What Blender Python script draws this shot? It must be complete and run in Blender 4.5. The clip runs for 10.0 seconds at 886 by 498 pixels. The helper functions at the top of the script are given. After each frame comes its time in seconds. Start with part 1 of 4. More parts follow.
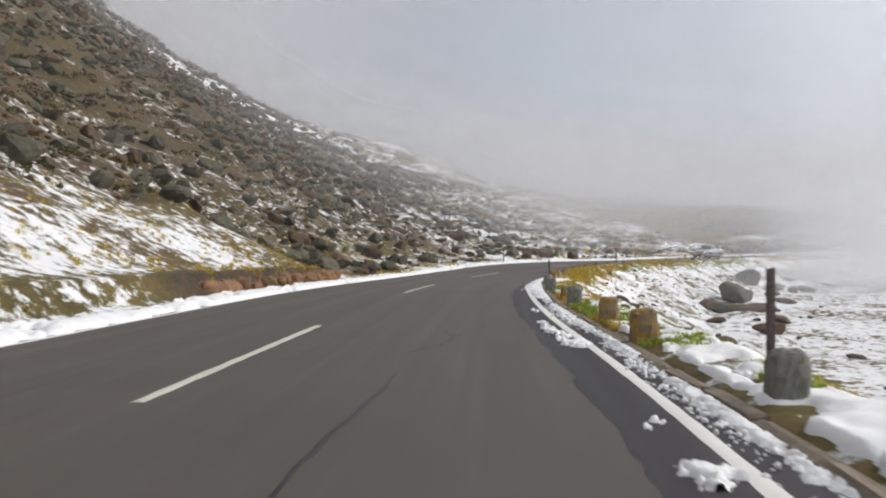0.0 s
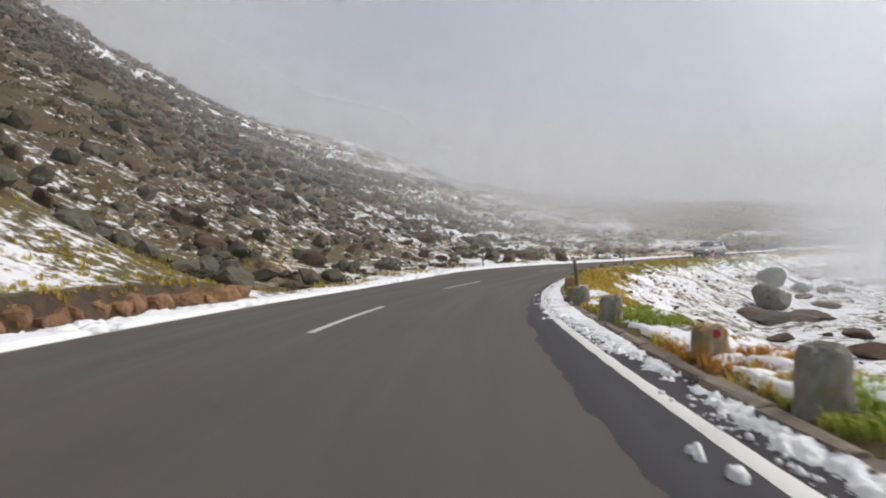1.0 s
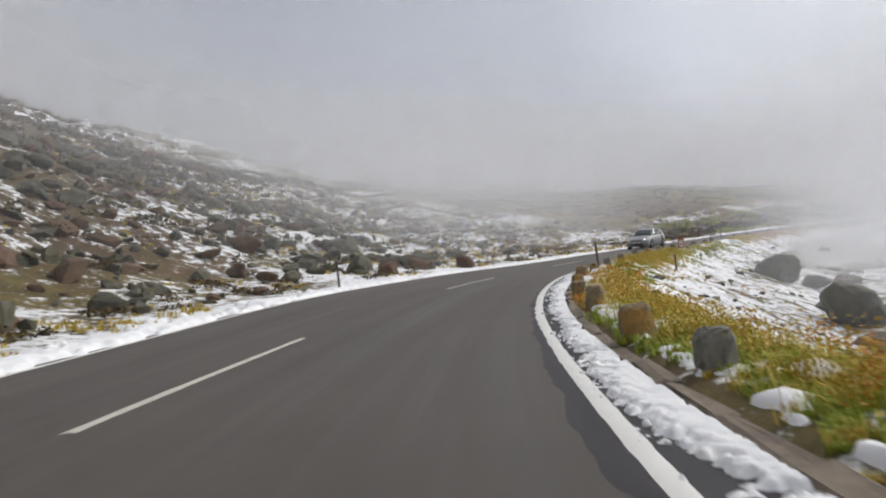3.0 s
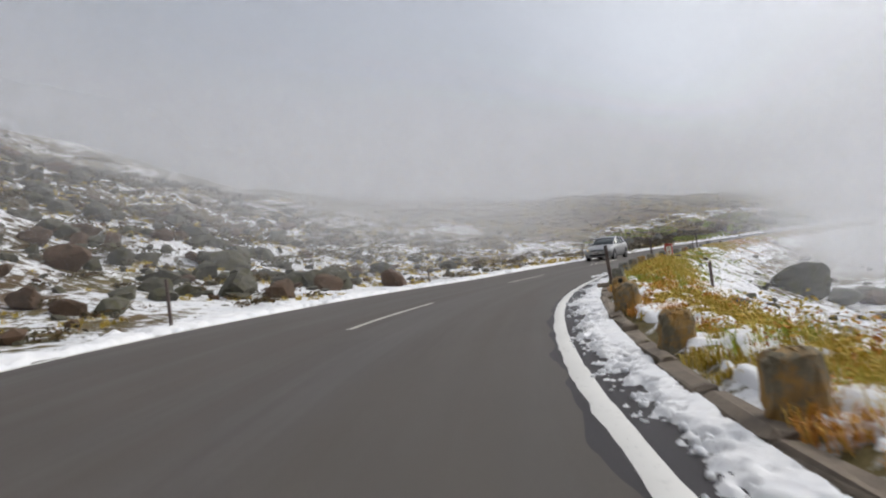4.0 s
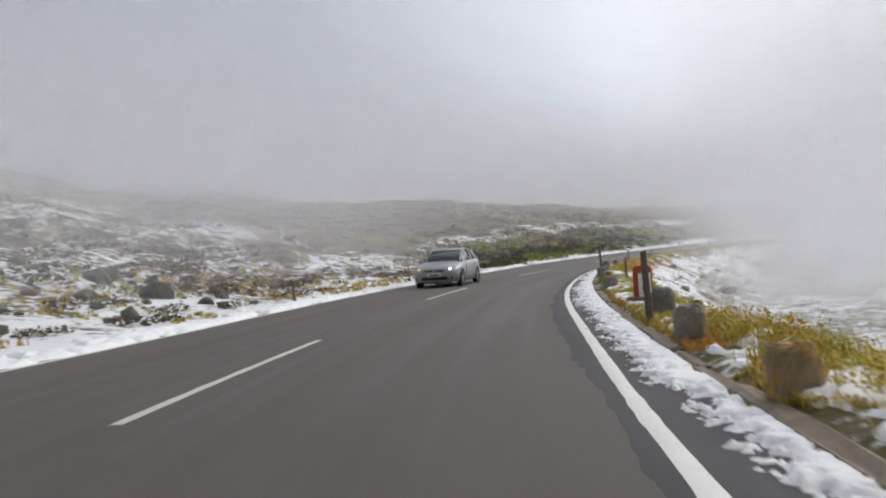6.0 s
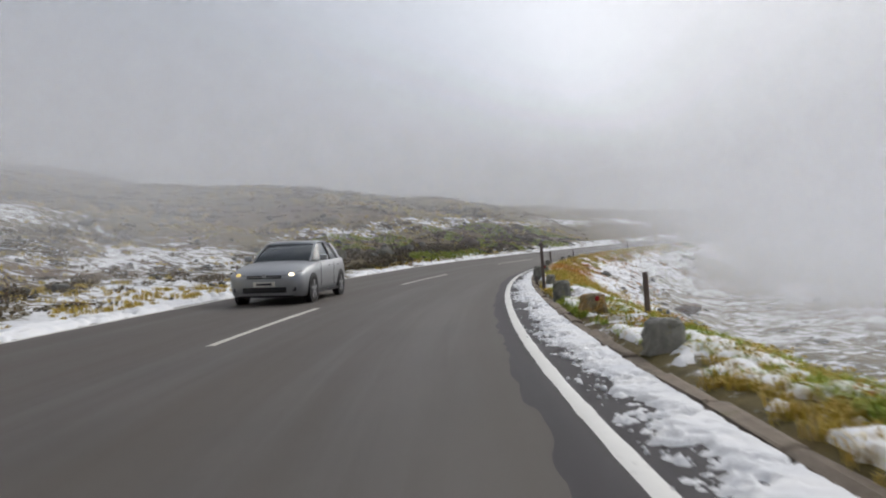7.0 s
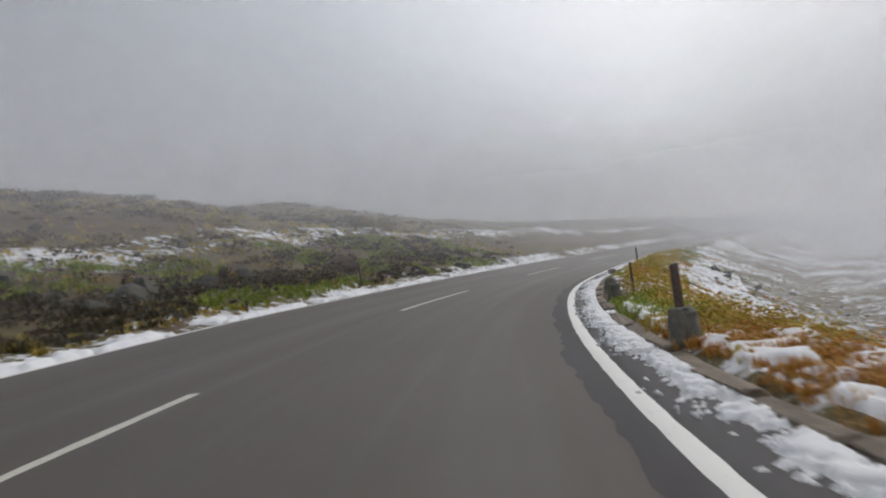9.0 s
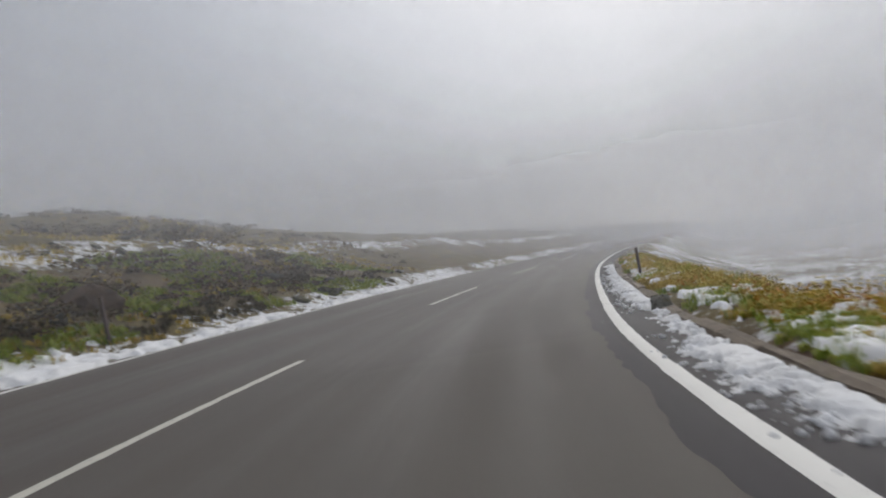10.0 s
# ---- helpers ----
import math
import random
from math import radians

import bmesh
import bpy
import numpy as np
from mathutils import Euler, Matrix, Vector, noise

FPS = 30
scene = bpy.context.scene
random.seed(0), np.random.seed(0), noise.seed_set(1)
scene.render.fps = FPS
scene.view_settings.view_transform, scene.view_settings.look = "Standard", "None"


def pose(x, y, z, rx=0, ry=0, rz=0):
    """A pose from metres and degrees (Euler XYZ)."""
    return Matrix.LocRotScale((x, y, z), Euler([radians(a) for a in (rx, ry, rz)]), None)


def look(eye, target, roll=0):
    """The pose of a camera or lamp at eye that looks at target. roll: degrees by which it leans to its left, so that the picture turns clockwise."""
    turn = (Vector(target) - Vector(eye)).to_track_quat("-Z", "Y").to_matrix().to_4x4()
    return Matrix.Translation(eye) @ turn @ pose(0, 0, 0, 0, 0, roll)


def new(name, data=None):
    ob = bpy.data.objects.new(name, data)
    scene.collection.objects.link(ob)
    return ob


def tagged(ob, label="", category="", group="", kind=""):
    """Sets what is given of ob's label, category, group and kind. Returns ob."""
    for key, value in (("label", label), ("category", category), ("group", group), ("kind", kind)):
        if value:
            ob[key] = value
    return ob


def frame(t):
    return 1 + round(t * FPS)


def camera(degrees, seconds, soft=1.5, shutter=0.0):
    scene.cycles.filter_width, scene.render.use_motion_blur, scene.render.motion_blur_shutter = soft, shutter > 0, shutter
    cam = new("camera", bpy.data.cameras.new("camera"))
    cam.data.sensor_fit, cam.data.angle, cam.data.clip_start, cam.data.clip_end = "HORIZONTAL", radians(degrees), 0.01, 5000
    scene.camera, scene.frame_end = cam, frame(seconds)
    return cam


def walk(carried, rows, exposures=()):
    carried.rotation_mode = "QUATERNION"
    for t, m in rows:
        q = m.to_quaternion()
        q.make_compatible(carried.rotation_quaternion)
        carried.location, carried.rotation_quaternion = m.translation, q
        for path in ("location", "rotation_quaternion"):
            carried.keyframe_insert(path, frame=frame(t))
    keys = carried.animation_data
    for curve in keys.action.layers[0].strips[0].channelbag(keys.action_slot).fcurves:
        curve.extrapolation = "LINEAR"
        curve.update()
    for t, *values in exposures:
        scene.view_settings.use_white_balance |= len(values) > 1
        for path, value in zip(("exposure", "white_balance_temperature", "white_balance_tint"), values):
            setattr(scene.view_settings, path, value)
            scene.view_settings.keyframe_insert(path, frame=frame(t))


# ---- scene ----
cam = camera(60.0, 10.0, soft=2.0, shutter=0.15)
PATH = [
    (0, (-2.258, -17.112, 1.116), (-2.360, -15.114, 1.125), -0.91),
    (0.5, (-2.410, -11.950, 1.042), (-2.455, -9.950, 1.057), -1.30),
    (1, (-2.400, -6.560, 0.962), (-2.428, -4.560, 0.986), -2.45),
    (1.5, (-2.464, -1.497, 0.929), (-2.424, 0.502, 0.951), -3.0),
    (2, (-2.223, 3.549, 0.896), (-2.11, 5.545, 0.93), -4.0),
    (2.5, (-1.63, 8.551, 0.85), (-1.43, 10.541, 0.884), -5.4),
    (2.7, (-1.303, 10.534, 0.871), (-1.068, 12.519, 0.899), -5.8),
    (4, (1.055, 22.782, 0.775), (1.507, 24.729, 0.826), -7.32),
    (4.5, (2.258, 27.194, 0.815), (2.846, 29.106, 0.857), -6.4),
    (5, (4.058, 31.76, 0.872), (4.747, 33.637, 0.922), -7.9),
    (6.3, (10.349, 44.409, 1.017), (11.315, 46.16, 1.051), -5.2),
    (6.5, (11.439, 46.221, 1.000), (12.461, 47.939, 1.040), -5.32),
    (7, (14.618, 51.180, 1.008), (15.774, 52.812, 1.008), -4.19),
    (7.5, (17.621, 55.268, 0.897), (18.776, 56.901, 0.931), -5.18),
    (8, (21.116, 60.025, 0.934), (22.382, 61.573, 0.947), -5.6),
    (8.5, (24.959, 64.740, 0.867), (26.259, 66.259, 0.902), -6.50),
    (9, (29.500, 69.750, 0.845), (30.884, 71.193, 0.886), -7.45),
    (9.5, (34.133, 74.031, 0.743), (35.599, 75.390, 0.791), -9.95),
    (10, (39.163, 78.231, 0.839), (40.740, 79.461, 0.884), -9.76),
]
walk(cam, [(t, look(eye, target, roll)) for t, eye, target, roll in PATH],
     [(0, 0.27, 6640, 10), (2.7, 0.16, 6580, 10), (4.5, 0.14, 6500, 10), (7, 0.0, 6440, 10), (10, -0.36, 6420, 10)])

# ---- world, sun and exposure ----
world = bpy.data.worlds.new("world")
scene.world = world
world.use_nodes = True
wn, wl = world.node_tree.nodes, world.node_tree.links
wn.clear()
sky = wn.new("ShaderNodeTexSky")
sky.sky_type, sky.sun_disc = "NISHITA", False
sky.sun_elevation, sky.sun_rotation = radians(38), radians(75)
sky.altitude, sky.air_density, sky.dust_density = 1800, 1.0, 6.0
dim = wn.new("ShaderNodeVectorMath")
dim.operation = "SCALE"
dim.inputs["Scale"].default_value = 0.10
SUN_DIR = Vector((math.cos(radians(15)) * math.cos(radians(38)), math.sin(radians(15)) * math.cos(radians(38)), math.sin(radians(38))))
# closed cloud all round, brighter towards the hidden sun
way = wn.new("ShaderNodeTexCoord")
towards = wn.new("ShaderNodeVectorMath")
towards.operation = "DOT_PRODUCT"
towards.inputs[1].default_value = Vector((SUN_DIR.x, SUN_DIR.y, 0.25)).normalized()
glow = wn.new("ShaderNodeMapRange")
glow.inputs["From Min"].default_value, glow.inputs["From Max"].default_value = -1.0, 1.0
veil = wn.new("ShaderNodeValToRGB")
for k, (p, c) in enumerate(((0.0, (0.26, 0.27, 0.29)), (0.6, (0.265, 0.277, 0.305)), (0.79, (0.40, 0.412, 0.44)), (0.90, (0.72, 0.735, 0.765)), (0.96, (1.02, 1.02, 1.03)), (1.0, (1.18, 1.17, 1.16)))):
    e = veil.color_ramp.elements[min(k, 1)] if k < 2 else veil.color_ramp.elements.new(p)
    e.position, e.color = p, (*c, 1)
cloud = wn.new("ShaderNodeMix")
cloud.data_type = "RGBA"
cloud.inputs[0].default_value = 0.75
wl.new(way.outputs["Generated"], towards.inputs[0])
wl.new(towards.outputs["Value"], glow.inputs[0])
wl.new(glow.outputs[0], veil.inputs[0])
wl.new(veil.outputs[0], cloud.inputs[7])
backg = wn.new("ShaderNodeBackground")
backg.inputs["Strength"].default_value = 1.34
wout = wn.new("ShaderNodeOutputWorld")
wl.new(sky.outputs[0], dim.inputs[0])
wl.new(dim.outputs[0], cloud.inputs[6])
wl.new(cloud.outputs[2], backg.inputs[0])
wl.new(backg.outputs[0], wout.inputs[0])

scene.cycles.transparent_max_bounces = 96      # the low cloud is many thin sheets deep

sun_data = bpy.data.lights.new("sun", "SUN")
sun_data.energy, sun_data.angle, sun_data.color = 1.5, radians(50), (1.0, 0.95, 0.88)
sun = new("sun", sun_data)
sun.matrix_world = look(SUN_DIR * 100, (0, 0, 0))

# ---- the road's line: heading along the centre line, bank, offsets of its edges ----
HEAD_S = [-700, -30, 0, 5.4, 15.6, 25.8, 36, 46.2, 56.4, 66.6, 76.8, 87, 97.2, 107.4, 117.6, 130, 150, 180, 900]
HEAD_A = [90, 90, 89, 88, 83.6, 76.5, 69.3, 63.2, 58.2, 53.8, 48.9, 43.2, 36.7, 30.5, 26.7, 23.5, 20.5, 19, 18]
S_TAB = np.arange(-700, 900, 0.1)
h_tab = np.radians(np.interp(S_TAB, HEAD_S, HEAD_A))
h_tab = np.convolve(np.pad(h_tab, 20, mode="edge"), np.ones(41) / 41, "valid")
x_tab, y_tab = np.cumsum(np.cos(h_tab)) * 0.1, np.cumsum(np.sin(h_tab)) * 0.1
zero = 7000
x_tab, y_tab = x_tab - x_tab[zero] - 4.65, y_tab - y_tab[zero] - 3.796


def tab(xs, ys):
    """A smoothed table along the road."""
    v = np.interp(S_TAB, xs, ys)
    v = np.convolve(np.pad(v, 30, mode="edge"), np.ones(61) / 61, "valid")
    return lambda s: np.interp(s, S_TAB, v)


bank = tab([-60, 10, 22, 35, 50, 62, 75, 95, 110, 130, 400], [0, 0, .01, .05, .06, .035, .04, .05, .07, .08, .08])
crown = tab([-60, 0, 8, 14, 23, 29, 38.7, 44.6, 54, 62, 92, 100, 107, 120], [.0, .03, .04, -.01, -.07, -.07, .08, .05, .01, -.02, -.03, .03, 0, 0])
right_line = tab([-30, -7, -3.3, 1, 5, 9, 16, 20, 25, 31, 36, 39, 41, 44, 50, 58, 66, 74, 80, 86, 90, 95, 100, 105, 110, 116, 130], [3.85, 3.8, 3.6, 3.46, 3.42, 3.36, 3.42, 3.43, 3.39, 3.2, 3.15, 3.21, 3.28, 3.41, 3.67, 3.93, 3.86, 3.84, 3.76, 3.63, 3.62, 3.59, 3.6, 3.71, 3.9, 4.0, 4.0])
kerb_line = tab([-30, -6, 1, 8, 16, 20, 26, 31, 36, 41, 44, 50, 58, 66, 74, 80, 87, 91, 95, 98, 102, 105, 110, 130], [4.4, 4.05, 3.76, 3.74, 3.8, 3.8, 3.7, 3.59, 3.64, 3.77, 3.92, 4.2, 4.44, 4.46, 4.4, 4.28, 4.04, 4.02, 3.88, 3.98, 4.08, 4.18, 4.36, 4.5])
patch_line = tab([-30, 2, 8, 16, 24, 30, 37, 46, 54, 60, 70, 85, 95, 103, 130], [.52, .5, .4, .2, .18, .12, .12, .12, .2, .34, .24, .25, .25, .25, .2])
LEFT_LINE = -3.55


def lattice(ix, iy, seed):
    n = np.sin(ix * 127.1 + iy * 311.7 + seed * 74.7) * 43758.5453
    return n - np.floor(n)


def vnoise(x, y, seed=0):
    """Smooth value noise, 0 to 1."""
    x, y = np.asarray(x, float), np.asarray(y, float)
    ix, iy = np.floor(x), np.floor(y)
    fx, fy = x - ix, y - iy
    fx, fy = fx * fx * (3 - 2 * fx), fy * fy * (3 - 2 * fy)
    a, b = lattice(ix, iy, seed), lattice(ix + 1, iy, seed)
    c, d = lattice(ix, iy + 1, seed), lattice(ix + 1, iy + 1, seed)
    return (a + (b - a) * fx) * (1 - fy) + (c + (d - c) * fx) * fy


def fbm(x, y, seed=0, octaves=4):
    v, amp, total = 0.0, 1.0, 0.0
    for k in range(octaves):
        v = v + amp * vnoise(np.asarray(x) * 2 ** k, np.asarray(y) * 2 ** k, seed + k)
        total += amp
        amp *= 0.5
    return v / total


def grains(x, y, seed=0):
    """Cells of about unit size: 0 at a grain's middle, near 1 at its edge."""
    x, y = np.asarray(x, float), np.asarray(y, float)
    ix, iy = np.floor(x), np.floor(y)
    best = np.full(x.shape, 9.0)
    for ox in (-1, 0, 1):
        for oy in (-1, 0, 1):
            cx, cy = ix + ox, iy + oy
            best = np.minimum(best, np.hypot(cx + lattice(cx, cy, seed) - x, cy + lattice(cx, cy, seed + 1) - y))
    return np.minimum(best, 1.0)


def step(a, b, v):
    t = np.clip((np.asarray(v, float) - a) / (b - a), 0, 1)
    return t * t * (3 - 2 * t)


steep = tab([-60, 30, 55, 75, 100, 115, 150, 300], [.82, .78, .52, .38, .30, .26, .22, .2])
foot = tab([-60, 15, 40, 70, 95, 110, 130, 300], [8, 8, 8, 7, 5, 3.0, 2.0, 2])

rim = tab([-60, 85, 112, 140, 180, 300], [9.5, 9.5, 9.0, 7.5, 6.0, 6.0])


def road_z(s, d):
    return crown(s) - bank(s) * (np.maximum(np.asarray(d, float), -7) - np.hypot(d, 1.0) + 1.0).clip(-14, 0) * 0.5 * 1.12


def ground_z(s, d):
    """The land's height at s metres along the road and d metres to the right of its centre line."""
    s, d = np.asarray(s, float), np.asarray(d, float)
    base = road_z(s, d)
    u = np.maximum(-d - 4.4, 0)
    rise = steep(s) * (np.hypot(np.minimum(u, 100), foot(s)) - foot(s)) + np.clip(u - 100, 0, 200) * 0.05
    # the moor levels out to a rim
    flat = step(85, 120, s)
    rise = rise * (1 - flat) + flat * (rim(s) * (1 - np.exp(-u / 19.0)) + 0.03 * np.minimum(u, 80))
    # a bank of earth and snow by the first metres of the road
    berm = step(-45, -30, s) * (1 - step(16, 22, s))
    rise = rise + berm * (0.55 * step(0.5, 1.15, u) + 0.8 * step(1.4, 5.0, u))
    rough = (fbm(s * 0.22, d * 0.22, 3) - 0.5) * np.minimum(u, 8) * 0.16 + (fbm(s * 0.06 + 9, d * 0.06, 5) - 0.5) * np.minimum(u, 40) * 0.11
    # a hollow cut along the foot of the moor
    cut = step(84, 96, s) * np.exp(-((u - 3.2) / 1.5) ** 2) * 0.35
    kerb = kerb_line(s)
    v = np.maximum(d - kerb - 0.1, 0)
    fall = 0.065 * step(0.0, 0.2, v) - 0.45 * np.clip(v - 0.78, 0, 5.9) - 0.05 * np.clip(v - 6.6, 0, 70)
    lumps = (fbm(s * 0.8, d * 0.8, 11) - 0.5) * 0.16 * step(0.1, 1.0, v) + (fbm(s * 0.2, d * 0.2, 12) - 0.5) * 0.8 * step(1.5, 6.0, v) * (1 - 0.6 * step(78, 95, s))
    inside = step(LEFT_LINE - 0.25, LEFT_LINE - 0.12, d) * (1 - step(kerb + 0.02, kerb + 0.12, d))
    left = rise + rough - cut + 0.03 * step(0, 0.3, -d - 3.75)
    return base + left + fall + lumps - 0.07 * inside


def spot(s, d, dz=0.0, z=None):
    """A point on the land (or at height z)."""
    n = (np.clip(s, S_TAB[0], S_TAB[-1]) - S_TAB[0]) / 0.1
    hx, x0, y0 = np.interp(s, S_TAB, h_tab), np.interp(s, S_TAB, x_tab), np.interp(s, S_TAB, y_tab)
    near = np.clip(d, -40, 40)
    far = np.asarray(d, float) - near
    fix = radians(55)
    x = x0 + np.sin(hx) * near + math.sin(fix) * far
    y = y0 - np.cos(hx) * near - math.cos(fix) * far
    return x, y, (ground_z(s, d) if z is None else z) + dz


def place(s, d, turn=0.0, dz=0.0, rx=0.0, ry=0.0):
    """The pose of a thing that stands on the land; turn 0 faces back along the road."""
    x, y, z = spot(s, d, dz)
    return pose(float(x), float(y), float(z), rx, ry, math.degrees(float(np.interp(s, S_TAB, h_tab))) - 90 + turn)


# ---- materials ----
def material(name, rough=0.8, metal=0.0):
    m = bpy.data.materials.new(name)
    m.use_nodes = True
    b = m.node_tree.nodes["Principled BSDF"]
    b.inputs["Roughness"].default_value, b.inputs["Metallic"].default_value = rough, metal
    return m, m.node_tree.nodes, m.node_tree.links, b


def noise_node(nt, lk, scale, detail=6.0, rough=0.6, coord=None, stretch=None):
    n = nt.new("ShaderNodeTexNoise")
    n.inputs["Scale"].default_value, n.inputs["Detail"].default_value, n.inputs["Roughness"].default_value = scale, detail, rough
    if coord is None:
        coord = nt.new("ShaderNodeTexCoord").outputs["Object"]
    if stretch:
        mp = nt.new("ShaderNodeMapping")
        mp.inputs["Scale"].default_value = stretch
        lk.new(coord, mp.inputs[0])
        coord = mp.outputs[0]
    lk.new(coord, n.inputs["Vector"])
    return n.outputs["Fac"]


def ramp(nt, lk, fac, stops):
    r = nt.new("ShaderNodeValToRGB")
    while len(r.color_ramp.elements) < len(stops):
        r.color_ramp.elements.new(0.5)
    for e, (p, c) in zip(r.color_ramp.elements, stops):
        e.position, e.color = p, (*c, 1) if len(c) == 3 else c
    lk.new(fac, r.inputs[0])
    return r.outputs["Color"]


def mix(nt, lk, fac, a, b, blend="MIX"):
    m = nt.new("ShaderNodeMix")
    m.data_type, m.blend_type = "RGBA", blend
    for sock, v in ((m.inputs[0], fac), (m.inputs[6], a), (m.inputs[7], b)):
        if isinstance(v, (int, float)):
            sock.default_value = v
        elif isinstance(v, tuple):
            sock.default_value = (*v, 1)
        else:
            lk.new(v, sock)
    return m.outputs[2]


def bump(nt, lk, b, height, strength, distance):
    n = nt.new("ShaderNodeBump")
    n.inputs["Strength"].default_value, n.inputs["Distance"].default_value = strength, distance
    lk.new(height, n.inputs["Height"])
    lk.new(n.outputs[0], b.inputs["Normal"])


def world_pos(nt):
    return nt.new("ShaderNodeNewGeometry").outputs["Position"]


def m_stone(name, dark, light, tint=None, amount=0.5, scale=6.0, rough=0.85):
    """Rock with coarse and fine grain, flecked with lichen where a tint is given."""
    m, nt, lk, b = material(name, rough)
    pos = world_pos(nt)
    c = ramp(nt, lk, noise_node(nt, lk, scale, 8, 0.7, pos), [(0.3, dark), (0.7, light)])
    rnd = nt.new("ShaderNodeObjectInfo").outputs["Random"]
    c = mix(nt, lk, 0.35, c, ramp(nt, lk, rnd, [(0, tuple(v * 0.7 for v in dark)), (1, light)]))
    if tint:
        f = ramp(nt, lk, noise_node(nt, lk, scale * 0.8, 5, 0.65, pos), [(0.64 - amount * 0.16, (0, 0, 0)), (0.74 - amount * 0.12, (0.85, 0.85, 0.85))])
        c = mix(nt, lk, f, c, tint)
    lk.new(c, b.inputs["Base Color"])
    bump(nt, lk, b, noise_node(nt, lk, scale * 6, 8, 0.7, pos), 0.5, 0.02)
    return m


def m_plain(name, colour, rough=0.6, metal=0.0, grain=0.0, scale=30.0):
    m, nt, lk, b = material(name, rough, metal)
    if grain:
        c = ramp(nt, lk, noise_node(nt, lk, scale, 6, 0.65), [(0.25, tuple(v * (1 - grain) for v in colour)), (0.75, tuple(min(1, v * (1 + grain)) for v in colour))])
        lk.new(c, b.inputs["Base Color"])
    else:
        b.inputs["Base Color"].default_value = (*colour, 1)
    return m


def m_snow(name):
    m, nt, lk, b = material(name, 0.75)
    pos = world_pos(nt)
    c = ramp(nt, lk, noise_node(nt, lk, 2.2, 6, 0.6, pos), [(0.3, (0.82, 0.835, 0.865)), (0.62, (0.93, 0.93, 0.93))])
    lk.new(c, b.inputs["Base Color"])
    bump(nt, lk, b, noise_node(nt, lk, 28, 8, 0.75, pos), 0.5, 0.018)
    return m


def m_asphalt(name, dark, light, rough):
    m, nt, lk, b = material(name, rough)
    pos = world_pos(nt)
    along = nt.new("ShaderNodeUVMap")
    along.uv_map = "along"
    c = ramp(nt, lk, noise_node(nt, lk, 0.35, 5, 0.6, pos), [(0.3, dark), (0.7, light)])
    # faint wheel tracks and drying streaks that run with the road
    st = noise_node(nt, lk, 1.0, 5, 0.6, along.outputs[0], (0.035, 1.3, 1))
    c = mix(nt, lk, ramp(nt, lk, st, [(0.42, (0, 0, 0)), (0.66, (0.55, 0.55, 0.55))]), c, tuple(v * 1.35 for v in light))
    g = noise_node(nt, lk, 160, 3, 0.7, pos)
    c = mix(nt, lk, 0.35, c, ramp(nt, lk, g, [(0.3, tuple(v * 0.5 for v in dark)), (0.72, tuple(v * 1.6 for v in light))]))
    lk.new(c, b.inputs["Base Color"])
    r = ramp(nt, lk, st, [(0.35, (rough - 0.12,) * 3), (0.7, (rough + 0.12,) * 3)])
    lk.new(r, b.inputs["Roughness"])
    bump(nt, lk, b, g, 0.25, 0.004)
    return m


def m_paint(name, colour, wear):
    """Road paint, worn through in flakes to the asphalt."""
    m, nt, lk, b = material(name, 0.6)
    pos = world_pos(nt)
    f = ramp(nt, lk, noise_node(nt, lk, 24, 8, 0.75, pos), [(0.62 - wear * 0.2, (0, 0, 0)), (0.72 - wear * 0.1, (1, 1, 1))])
    c = mix(nt, lk, noise_node(nt, lk, 1.5, 4, 0.6, pos), colour, tuple(v * 0.82 for v in colour))
    lk.new(mix(nt, lk, f, c, (0.16, 0.155, 0.15)), b.inputs["Base Color"])
    return m


